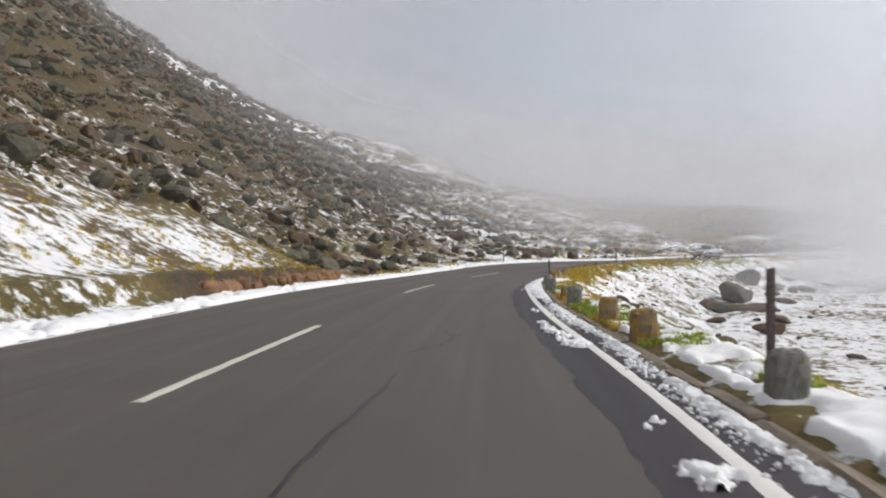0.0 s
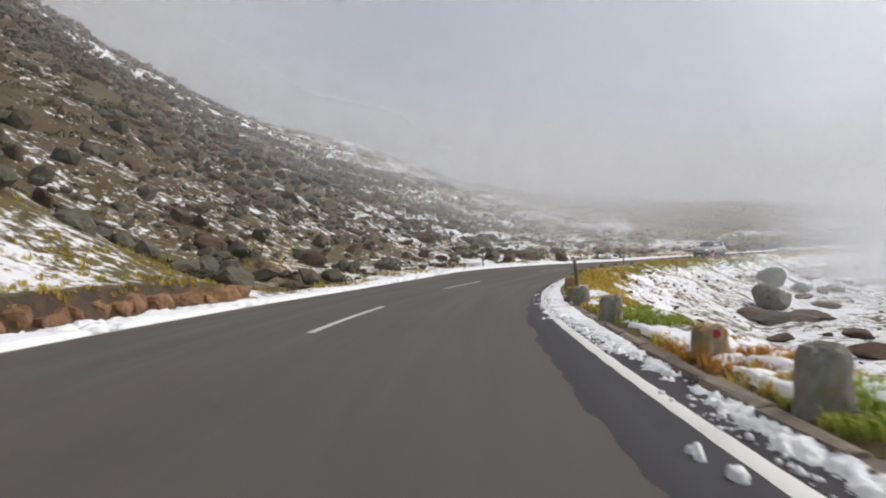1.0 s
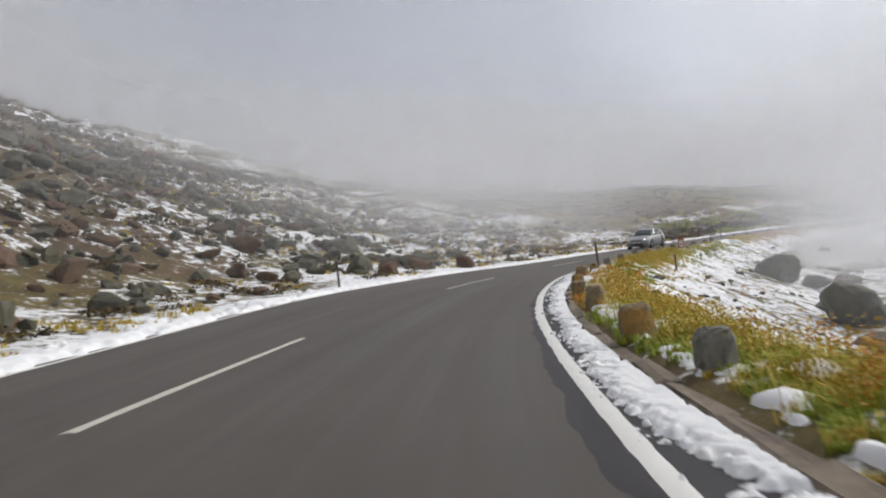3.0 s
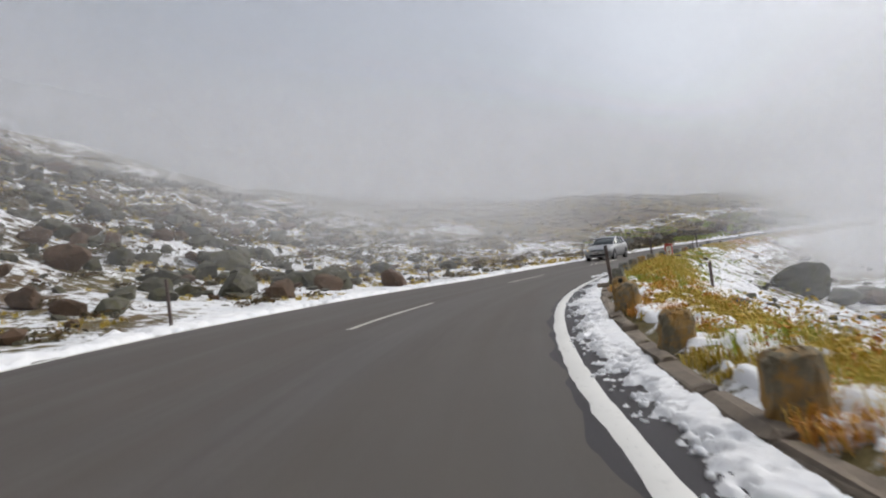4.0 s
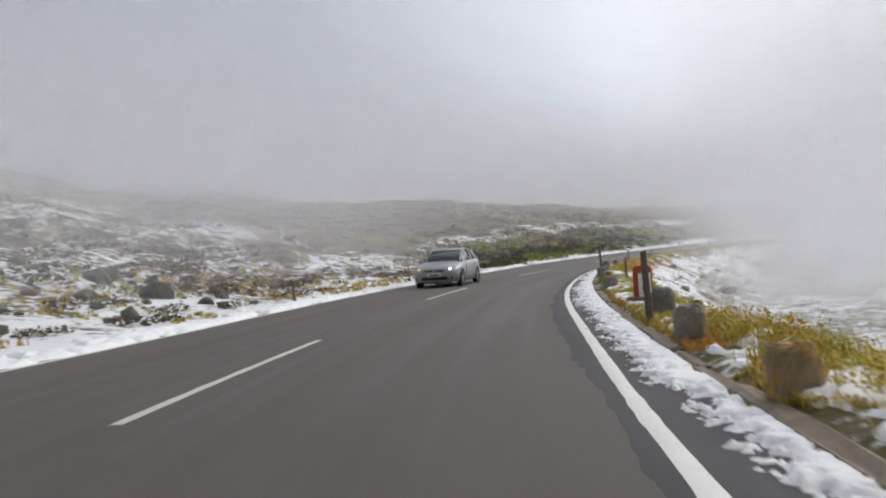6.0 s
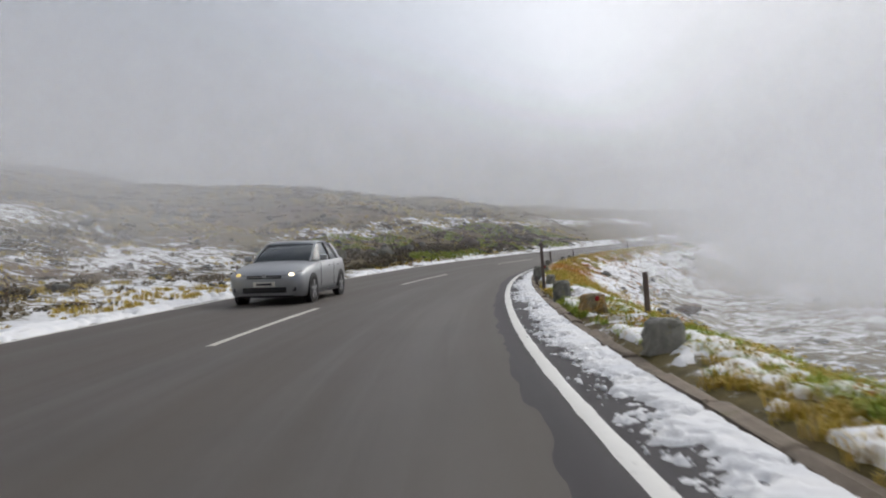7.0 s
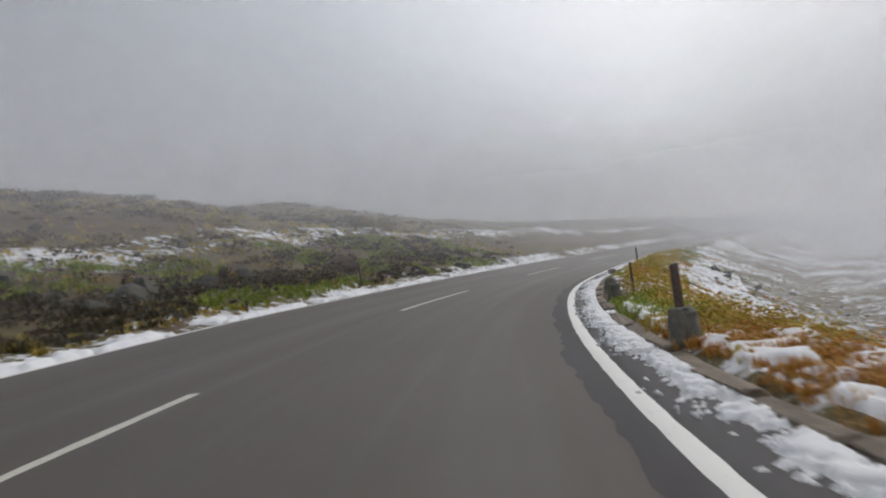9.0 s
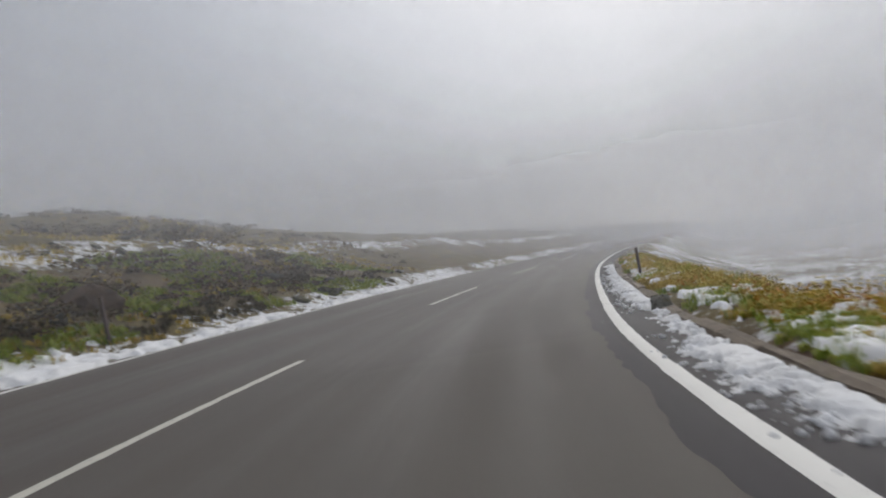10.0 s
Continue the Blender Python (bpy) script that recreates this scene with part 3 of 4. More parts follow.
def snow_clump(s0, d0, length, width, seed):
    """A small heap of slush on the asphalt."""
    s, d = np.linspace(-1, 1, 34), np.linspace(-1, 1, 22)
    S, D = np.meshgrid(s0 + s * length, d0 + d * width, indexing="ij")
    r = np.hypot((S - s0) / length, (D - d0) / width)
    H = 0.55 - r + (fbm(S * 5, D * 8, seed, 4) - 0.5) * 2.2 + (0.45 - grains(S * 16, D * 16, seed)) * 0.5
    Z = road_z(S, D) + 0.006 + np.clip(H * 3, 0, 1) ** 0.6 * 0.03 * (0.5 + np.sqrt(1 - grains(S * 16, D * 16, seed) ** 2))
    keep = (H[:-1, :-1] > 0) | (H[1:, 1:] > 0)
    ob, _ = sheet("snow_clump", S, D, np.where(H > 0, Z, road_z(S, D) + 0.003), M_SNOW, keep)
    return tagged(ob, "small heap of white slush on the asphalt", "snow", "slush heaps beside the line", "stuff")


for k, (s, d, length, width) in enumerate(((0.75, 3.29, .16, .06), (0.35, 3.32, .12, .06), (-1.8, 3.3, .3, .12), (-2.4, 3.3, .3, .13), (-2.95, 3.37, .42, .16), (-3.6, 3.46, .5, .2), (-4.3, 3.52, .45, .18), (-8.4, 3.6, .3, .14), (-9.5, 3.6, .3, .16), (-10.6, 3.6, .4, .2),
                                           (49.4, 3.5, .6, .16), (51.0, 3.56, .4, .1), (94.2, 4.02, .25, .1), (93.2, 3.95, .15, .08), (40.2, 3.7, .2, .08), (39.7, 3.6, .15, .07))):
    snow_clump(s, d, length, width, 200 + k)
for a, b_ in ((-20, 40), (40, 100), (100, 135)):
    s = np.arange(a, b_ + 0.01, 0.07)
    w = np.linspace(0, 1, 30)
    S = np.repeat(s[:, None], 30, 1)
    D = -3.50 - 1.5 * w[None, :] + 0 * S
    mid = np.exp(-((w - 0.22) / 0.3) ** 2)[None, :]
    lump = fbm(S * 1.1, D * 1.7, 61, 5) * 0.62 + fbm(S * 4.5, D * 6, 67, 3) * 0.38
    H = (lump - 0.5) * 2.3 + (mid - 0.54) * 0.5 + (0.45 - grains(S * 6, D * 6, 65)) * 0.16
    H = H - 0.9 * (1 - step(0.0, 0.1, w)[None, :]) - 0.6 * step(0.9, 1.0, w)[None, :]
    H = H + 0.05 * (1 - step(20, 60, S)) - 0.05 * step(35, 55, S) - 0.06 * step(60, 90, S)
    hgt = np.clip(H * 3, 0, 1) ** 0.6 * 0.09 * (0.35 + 0.8 * np.sqrt(1 - grains(S * 6, D * 6, 65) ** 2))
    Z = np.maximum(road_z(S, D), ground_z(S, D)) + 0.004 + hgt
    keep = (H[:-1, :-1] > 0) | (H[1:, 1:] > 0)
    ob, _ = sheet("snow_verge", S, D, np.where(H > 0, Z, Z - hgt - 0.03), M_SNOW, keep)
    tagged(ob, "ragged ridge of wet snow along the road's uphill edge", "snow", kind="stuff")
for a, b_ in ((-14, 32), (32, 78), (78, 124)):
    s = np.arange(a, b_ + 0.01, 0.075)
    w = np.linspace(0, 1, 64) ** 1.15
    S = np.repeat(s[:, None], 64, 1)
    D = kerb_line(S) + 0.19 + 3.4 * w[None, :]
    lump = fbm(S * 0.8 + D * 0.3, D * 1.7, 71, 5) * 0.5 + fbm(S * 3.6, D * 5, 77, 4) * 0.5
    H = (lump - 0.505) * 1.6 + (0.45 - grains(S * 6, D * 6, 75)) * 0.16 + 0.02 * step(1.2, 2.5, 3.4 * w[None, :] + 0 * S) - 0.02 * step(60, 80, S)
    H = H - 0.5 * (1 - step(0.0, 0.035, w)[None, :])
    hgt = np.clip(H * 5, 0, 1) ** 0.6 * 0.05 * (0.35 + 0.9 * np.sqrt(1 - grains(S * 6, D * 6, 75) ** 2))
    Z = ground_z(S, D) + 0.006 + hgt
    keep = (H[:-1, :-1] > 0) | (H[1:, 1:] > 0)
    ob, _ = sheet("snow_patches", S, D, np.where(H > 0, Z, Z - hgt - 0.04), M_SNOW, keep)
    tagged(ob, "thin broken snow cover on the turf behind the kerb", "snow", kind="stuff")

# ---- low cloud ----
UP = np.array([-1.5, -0.3, 0, 0.4, 0.8, 1.3, 2, 3, 4.5, 7, 10, 14, 19, 25, 32, 40, 60, 95])
fog = tab([-60, 20, 42, 62, 85, 102, 116, 300], [.001, .0015, .009, .026, .045, .026, .013, .013])


def droplets(s, d, z, up, top=18):
    """How thick the cloud is, for each metre, at a height up over land that lies at z: thicker up the mountain and down in the valley."""
    high = 1 + 1.4 * step(16, 48, z + up) + 0.6 * step(60, 100, s) * step(6, 16, z + up)
    valley = 1 + 2.0 * step(6, 22, d) * step(15, 50, s)
    flank = 1 - 0.75 * step(-14, -40, d) * step(105, 75, s)
    cap = 0.028 * step(-26, -60, d) * step(18, 44, z + up) * step(95, 70, s)
    return (cap + fog(s) * high * valley * flank * (1 - 0.96 * step(2.5, top, up))) * (1 - step(35, 90, up))


def mist_sheet(x, y, z, s, d, gap, lift, label, fade=1.0, ends=True, top=18):
    """One upright sheet of drifting cloud over a line on the land; gap: the metres of air that it stands for."""
    V = np.stack([np.repeat(x[:, None], len(UP), 1), np.repeat(y[:, None], len(UP), 1), z[:, None] + UP[None, :]], -1)
    idx = np.arange(len(x) * len(UP)).reshape(len(x), len(UP))
    quads = np.stack([idx[:-1, :-1], idx[1:, :-1], idx[1:, 1:], idx[:-1, 1:]], -1).reshape(-1, 4)
    ob = raw("mist_bank", V.reshape(-1, 3), quads, M_MIST, True)
    f = 1 - np.exp(-0.85 * gap * droplets(s[:, None], d[:, None], z[:, None], UP[None, :], top))
    f = f * step(-0.7, 0.25 * lift, UP)[None, :] * (fade * np.ones(len(x)))[:, None]
    if ends:
        k = np.arange(len(x)) / (len(x) - 1.0)
        f = f * (step(0, 0.25, k) * (1 - step(0.75, 1, k)))[:, None]
    a = ob.data.attributes.new("thick", "FLOAT", "POINT")
    a.data.foreach_set("value", f.reshape(-1).astype(np.float32))
    ob.visible_shadow = False
    return tagged(ob, label, "fog", "banks of low cloud", "stuff")


# banks that lie along the mountainside
for d, gap in ((-8.5, 3), (-11.5, 3.5), (-16, 5), (-21.5, 6), (-28, 7), (-36, 9), (-46, 11), (-58, 13), (-72, 16), (-90, 24), (-115, 60)):
    s = np.arange(-160, 421, 4.0)
    x, y, z = spot(s, d + 0 * s)
    mist_sheet(x, y, z, s, d + 0 * s, gap, 2.0, "thin bank of grey low cloud drifting over the moor")

# veils that drift up and down the slopes, and thin out before they come to the road
for k in range(38):
    s = 22.0 + 3.7 * k
    turn = float(np.interp(s, S_TAB, h_tab))
    x0, y0, _ = spot(s, 0.0)
    for side, reach in ((1, 74 + 7 * math.sin(k * 2.4)), (-1, 100 + 9 * math.sin(k * 1.9))):
        edge = 4.7 if side > 0 else 2.6
        d = side * (edge + (reach - edge) * np.linspace(0, 1, 40) ** 1.4)
        z = np.maximum(ground_z(s + 0 * d, d), -2.0)
        fade = step(edge, edge + 5.5, abs(d)) * (1 - step(0.6 * reach, 0.98 * reach, abs(d)))
        mist_sheet(x0 + math.sin(turn) * d, y0 - math.cos(turn) * d, z, s + 0 * d, d, 3.7, 1.2, "thin veil of cloud drifting up the slope", fade, False)

# fronts across the valley beyond the bend
FRONT = radians(35)
for ahead, gap, lift in ((84, 5, 2), (89, 5, 2), (94, 5, 2), (100, 6, 2), (106, 6, 2), (113, 7, 2), (121, 9, 2), (131, 12, 2), (144, 16, 2), (156, 18, 2), (168, 22, 2), (182, 30, 2), (200, 50, 1), (225, 90, 1)):
    q = np.linspace(-330, 420, 160)
    x, y = ahead * math.cos(FRONT) + q * math.sin(FRONT), ahead * math.sin(FRONT) - q * math.cos(FRONT)
    near = np.array([int(np.argmin((x_tab[::5] - a) ** 2 + (y_tab[::5] - c) ** 2)) * 5 for a, c in zip(x, y)])
    s, h = S_TAB[near], h_tab[near]
    d = (x - x_tab[near]) * np.sin(h) - (y - y_tab[near]) * np.cos(h)
    z = np.convolve(np.pad(np.clip(ground_z(s, np.clip(d, -60, 60)), -4, 12), 4, mode="edge"), np.ones(9) / 9, "valid")
    z = z if ahead < 125 else 0 * q - 6.0
    mist_sheet(x, y, z, 0 * q + 116, 0 * q, gap, lift, "broad front of grey low cloud beyond the bend", top=18 if ahead < 125 else 34)

# ---- boulders and scree ----
ROCK_SHAPES = [rock_shape(500 + k, 3, random.uniform(0.6, 0.95)) for k in range(10)]
ROCK_SMALL = [rock_shape(700 + k, 1, random.uniform(0.55, 0.95), 10) for k in range(12)]
rock_meshes = {}


def boulder(s, d, size, mat, label, turn=None, sink=0.22, flat=1.0, kind_name="boulder", dz=0.0):
    """One loose rock, part sunk in the ground."""
    k = random.randrange(len(ROCK_SHAPES))
    key = (k, mat.name)
    if key not in rock_meshes:
        v, f = ROCK_SHAPES[k]
        me = bpy.data.meshes.new("boulder")
        me.from_pydata([tuple(map(float, p)) for p in v], [], [tuple(map(int, q)) for q in f])
        me.materials.append(mat)
        rock_meshes[key] = me
    ob = new(kind_name, rock_meshes[key])
    m = place(s, d, random.uniform(0, 360) if turn is None else turn, size * (0.34 * flat - sink) + dz, random.uniform(-12, 12), random.uniform(-12, 12))
    ob.matrix_basis = m @ Matrix.Diagonal((size, size, size * flat, 1))
    return tagged(ob, label, "rock")


def rock_field(name, spots, mat, label):
    """Loose stones past counting, as one mesh of many pieces."""
    V, F, n = [], [], 0
    for s, d, size, flat in spots:
        v, f = ROCK_SMALL[random.randrange(len(ROCK_SMALL))]
        m = np.array((place(s, d, random.uniform(0, 360), size * 0.08, random.uniform(-25, 25), random.uniform(-25, 25)) @ Matrix.Diagonal((size, size, size * flat, 1))))
        V.append(v @ m[:3, :3].T + m[:3, 3])
        F.append(f + n)
        n += len(v)
    return tagged(raw(name, np.concatenate(V), np.concatenate(F), mat), label, "rocks", kind="stuff")


# the boulder field above the first part of the road
spots, brown, far_spots = [], [], []
for _ in range(11000):
    s, uu = random.uniform(-20, 80), random.uniform(0, 1) ** 0.8 * 66 + 0.8
    lush = float(fbm(s * 0.1, uu * 0.12, 81))
    fade = 1 - float(step(52, 78, s)) * 0.75
    if random.random() > fade * (0.25 + 1.3 * lush) or (s < 20 and uu < 6.5):
        continue
    size = min(0.3 + random.expovariate(3.2), 1.4) * (1 + uu * 0.011)
    (brown if random.random() < 0.2 else spots).append((s, -4.7 - uu, size, random.uniform(0.6, 1.0)))
rock_field("scree", spots, M_ROCK, "grey-green angular stones of a scree slope")
rock_field("scree", brown, M_BROWN, "rusty brown stones lying among the scree")
for _ in range(520):
    far_spots.append((random.uniform(60, 135), -4.7 - random.uniform(0, 1) ** 1.3 * 34, min(0.18 + random.expovariate(5), 0.8), random.uniform(0.5, 0.9)))
for _ in range(420):
    far_spots.append((random.uniform(-14, 120), 5.4 + random.expovariate(0.14), min(0.12 + random.expovariate(6), 0.8), random.uniform(0.4, 0.8)))
rock_field("field_stones", far_spots, M_ROCK, "scattered grey stones half sunk in turf and snow")

# the larger ones that can be told apart
random.seed(11)
for _ in range(110):
    s, uu = random.uniform(18, 58), random.uniform(0.8, 26)
    boulder(s, -4.8 - uu, random.uniform(0.7, 1.5), M_ROCK if random.random() < 0.75 else M_BROWN, "angular grey-green boulder on the scree slope")
for s, d, size in ((27.5, -5.9, 1.3), (30.4, -7.0, 1.4), (24, -8.6, 1.5), (21, -9.8, 1.6), (26.5, -9.8, 1.3), (34, -6.6, 1.0), (50.5, -9.2, 1.7), (53.4, -10.3, 1.9), (47, -8.4, 1.3), (45.6, -7.2, 1.0), (56, -8.2, 1.0), (62, -7.8, 1.1), (64.5, -9.5, 1.5), (70, -8.5, 1.2), (5, -12, 1.7), (9.5, -12.8, 1.9), (13, -12.2, 1.7), (16.5, -11.5, 1.6), (19, -10.6, 1.7)):
    boulder(s, d, size, M_ROCK, "large pale grey-green boulder above the road", flat=0.9)


def bank_block(s, wide, high, deep):
    """A squared, weathered block at the foot of the earth bank."""
    bm = bmesh.new()
    box(bm, deep, wide, high, (0, 0, high * 0.5 - 0.12), min(0.2, high * 0.32))
    bmesh.ops.subdivide_edges(bm, edges=list(bm.edges), cuts=2, use_grid_fill=True)
    sd_ = random.uniform(0, 50)
    for v in bm.verts:
        n = noise.noise_vector(v.co * 2.2 + Vector((sd_, 0, 0)))
        v.co += n * 0.17 + noise.noise_vector(v.co * 7 + Vector((0, sd_, 0))) * 0.03
    ob = part("bank_block", bm, M_BANK)
    x, y, z = (float(q) for q in spot(s, -4.98 - deep * 0.5, z=float(road_z(s, -5.0))))
    ob.matrix_basis = pose(x, y, z, random.uniform(-9, 9), random.uniform(-8, 4), math.degrees(float(np.interp(s, S_TAB, h_tab))) - 90 + random.uniform(-18, 18))
    return tagged(ob, "rust-brown weathered block at the foot of the bank", "rock", "blocks of the earth bank")


s = 6.2
while s < 18.4:
    wide = random.uniform(0.5, 1.5)
    bank_block(s + wide / 2, wide, random.uniform(0.28, 0.48) + 0.10 * wide, random.uniform(0.5, 0.8))
    s += wide * 0.94 + random.choice((0.0, 0.0, 0.25))
# the rusty boulder at 112.6 stands in for a dark hollow in the bank
for s, d, size, dark in ((101, -6.6, 1.3, 0), (102.6, -7.2, 1.1, 0), (104.6, -6.9, 1.0, 0), (112.6, -6.3, 1.5, 1), (107.5, -7.4, 0.9, 0), (97.5, -7.5, 1.2, 0), (94, -8.4, 1.1, 1)):
    boulder(s, d, size, M_BROWN if dark else M_ROCK, "dark weathered boulder in the turf bank", sink=0.3)
# inside the bend
for s, d, size, flat in ((44.5, 11.0, 2.2, 0.95), (46.2, 11.6, 1.6, 0.8), (47.2, 10.8, 1.3, 0.7), (39.7, 12.0, 3.2, 0.32), (42.0, 13.0, 2.4, 0.3), (37.6, 10.3, 2.6, 0.3), (36.0, 11.2, 1.5, 0.6), (58.5, 9.6, 2.3, 0.85), (60.8, 11.0, 1.7, 0.7), (62.4, 12.2, 1.8, 0.5), (55.5, 11.8, 1.5, 0.45),
                         (28, 11, 1.4, 0.4), (24, 13, 1.6, 0.5), (18, 10.5, 1.2, 0.4), (31, 14, 1.5, 0.45), (50.5, 13.5, 1.6, 0.4), (66.0, 12.5, 1.5, 0.6), (72.0, 9.5, 1.4, 0.4), (78.0, 11.0, 1.3, 0.4), (5.6, 5.6, 0.35, 0.5), (-3.2, 5.6, 0.5, 0.4), (-1.0, 5.4, 0.35, 0.5), (12, 9.5, 1.2, 0.4), (14.2, 5.2, 0.3, 0.6), (33, 5.2, 0.35, 0.6), (64.0, 6.2, 0.5, 0.5), (88.0, 9.0, 1.2, 0.5)):
    boulder(s, d, size, M_ROCK if flat > 0.5 else M_BROWN, "grey-green rock lying in the snow" if flat > 0.5 else "flat brown rock slab lying in the snow", flat=flat, sink=0.1 * flat)
random.seed(12)


# ---- guard stones along the kerb ----
def guard_stone(s, d, w, h, mat, label, dot=False, turn=0.0, lean=0.0, hole=False):
    """A hewn block, narrower at the top, with a rounded, chipped crown."""
    rng = np.random.RandomState(int(s * 10) + 300)
    th = w * rng.uniform(0.6, 0.8)
    rings, seg = [], 20
    for k, (zz, sc) in enumerate(((-0.12, 1.05), (0.0, 1.04), (0.25, 1.0), (0.5, 0.96), (0.72, 0.92), (0.86, 0.88), (0.94, 0.78), (0.985, 0.6), (1.0, 0.3))):
        ring = []
        for j in range(seg):
            a = 2 * math.pi * j / seg
            ca, sa = math.cos(a), math.sin(a)
            r = (abs(ca) ** 4.5 + abs(sa) ** 4.5) ** (-1 / 4.5)
            ring.append((0.5 * w * sc * r * ca + rng.normal(0, 0.007), 0.5 * th * sc * r * sa + rng.normal(0, 0.007), zz * h + rng.normal(0, 0.006)))
        rings.append(ring)
    bm = bmesh.new()
    vs = [[bm.verts.new(p) for p in ring] for ring in rings]
    for a, b_ in zip(vs, vs[1:]):
        for j in range(seg):
            bm.faces.new((a[j], a[(j + 1) % seg], b_[(j + 1) % seg], b_[j]))
    bm.faces.new(vs[-1])
    bm.faces.new(vs[0][::-1])
    stone = new("guard_stone")
    stone.matrix_basis = place(s, d, turn, 0.0, 0, lean)
    tagged(stone, label, "guard stone", "guard stones along the kerb")
    part("stone_block", bm, mat, stone)
    if dot:
        # a hole is not cut: a black disc paints its dark inside
        bm = bmesh.new()
        bmesh.ops.create_cone(bm, cap_ends=True, segments=16, radius1=0.035, radius2=0.03, depth=0.014, matrix=pose(0.02, -0.5 * th * 0.93 - 0.006, h * 0.76, 90, 0, 0))
        part("reflector", bm, M_REFLECT if not hole else M_BLACK, stone, "round red reflector" if not hole else "black disc standing for a drilled hole")
    return stone


GREY, OCHRE = "hewn grey granite guard stone beside the kerb", "granite guard stone covered in orange lichen"
for s, d, w, h, lichen, dot in ((-8.05, 4.52, .27, .35, 0, 0), (-4.5, 4.28, .31, .36, 1, 0), (-2.15, 4.23, .28, .35, 1, 0), (1.3, 4.08, .28, .35, 0, 0), (3.3, 4.11, .27, .27, 1, 1), (7.0, 3.96, .28, .34, 0, 0), (10.7, 3.97, .28, .33, 0, 0),
                                (13.5, 4.0, .28, .22, 1, 0), (16.7, 4.07, .28, .33, 1, 0), (19.3, 4.1, .26, .3, 1, 1), (22.6, 4.17, .25, .27, 0, 0), (24.7, 4.06, .28, .3, 1, 0), (28.2, 4.0, .25, .31, 1, 0), (30.8, 3.89, .25, .26, 1, 0), (33.0, 3.86, .24, .26, 1, 0),
                                (36.0, 3.89, .27, .3, 1, 0), (38.9, 4.04, .23, .22, 1, 2), (42.8, 4.16, .23, .26, 0, 0), (46.4, 4.30, .26, .28, 0, 0), (49.8, 4.45, .27, .3, 0, 0), (53.0, 4.57, .28, .3, 1, 0), (56.0, 4.70, .28, .32, 0, 0), (58.85, 4.97, .28, .35, 0, 0),
                                (66.5, 4.83, .32, .27, 0, 0), (70.2, 4.84, .34, .26, 1, 1), (73.0, 4.71, .29, .31, 0, 0), (76.85, 4.72, .2, .26, 0, 0), (80.7, 4.5, .27, .36, 0, 0), (84.2, 4.55, .26, .28, 0, 1), (90.6, 4.24, .22, .28, 0, 0),
                                (95.8, 4.2, .18, .23, 0, 0), (97.7, 4.25, .19, .21, 0, 0), (106.3, 4.26, .22, .22, 0, 0)):
    guard_stone(s, d, w, h, M_LICHEN if lichen else M_GRANITE, OCHRE if lichen else GREY, dot > 0, random.uniform(-14, 14), random.uniform(-4, 4), dot == 2)


# ---- wooden posts ----
def marker_post(s, d, h, w, lean=0.0, fore=0.0, metal=False):
    bm = bmesh.new()
    box(bm, w, w * 0.85, h + 0.25, (0, 0, (h - 0.25) / 2), 0.007)
    rng = np.random.RandomState(int(s * 7) + 900)
    for v in bm.verts:
        k = max(0.0, v.co.z) / h
        v.co.x *= 1 - 0.12 * k
        v.co.y *= 1 - 0.12 * k
        if v.co.z > h * 0.9:
            v.co.z += v.co.x * 0.25 + rng.normal(0, 0.003)
    post = part("marker_post", bm, M_POST)
    post.matrix_basis = place(s, d, rng.uniform(-10, 10), 0, fore, lean)
    return tagged(post, "dark weathered wooden snow marker post" if w > 0.065 else "thin dark wooden roadside marker post", "post", "roadside posts")


for s, d, h, w, lean in ((-7.95, 4.45, .88, .055, 1), (12.6, 4.05, .74, .062, -3), (41.4, 4.0, .72, .06, -2), (45.7, 6.10, .6, .065, 0), (57.88, 4.63, .86, .07, 0), (76.6, 4.57, .97, .07, 0), (69.3, 5.34, .55, .06, 0), (91.0, 4.3, .58, .07, 0),
                         (96.9, 4.55, .44, .04, 0), (112.4, 4.70, .53, .06, 0), (78.6, 4.44, .24, .06, 0), 
                         (40.9, -3.95, .93, .06, 0), (58.5, -4.40, .65, .055, 0), (70.3, -4.1, .74, .06, -3), (82.2, -4.36, .76, .06, 0), (90.6, -4.10, .6, .065, -2), (110.7, -4.70, .85, .07, -3), (102.2, -4.30, .3, .05, 6)):
    marker_post(s, d, h, w, lean)


# ---- kilometre stone ----
def text_mesh(name, body, size, mat, parent, m, label):
    cu = bpy.data.curves.new(name, "FONT")
    cu.body, cu.size, cu.align_x, cu.align_y, cu.extrude = body, size, "CENTER", "CENTER", 0.002
    tmp = bpy.data.objects.new(name, cu)
    scene.collection.objects.link(tmp)
    me = bpy.data.meshes.new_from_object(tmp.evaluated_get(bpy.context.evaluated_depsgraph_get()))
    bpy.data.objects.remove(tmp)
    me.materials.clear()
    me.materials.append(mat)
    ob = new(name, me)
    ob.matrix_basis = m
    ob.parent = parent
    return tagged(ob, label)


km = new("kilometre_stone")
km.matrix_basis = place(61.2, 5.02, -8, -0.02, 0, 1) @ Matrix.Scale(0.78, 4)
tagged(km, "red kilometre stone with white number plate on a concrete base", "milestone")
bm = bmesh.new()
box(bm, 0.92, 0.55, 0.30, (0.12, 0, 0.02), 0.03)
for v in bm.verts:
    v.co += Vector((random.gauss(0, .006), random.gauss(0, .006), random.gauss(0, .006)))
part("base_slab", bm, M_KERB, km, "weathered concrete base slab")
bm = bmesh.new()
outline = [(-0.19, 0), (0.19, 0), (0.185, 0.55), (0.165, 0.61), (0.11, 0.635), (-0.11, 0.635), (-0.165, 0.61), (-0.185, 0.55)]
fr = [bm.verts.new((x, -0.12, z)) for x, z in outline]
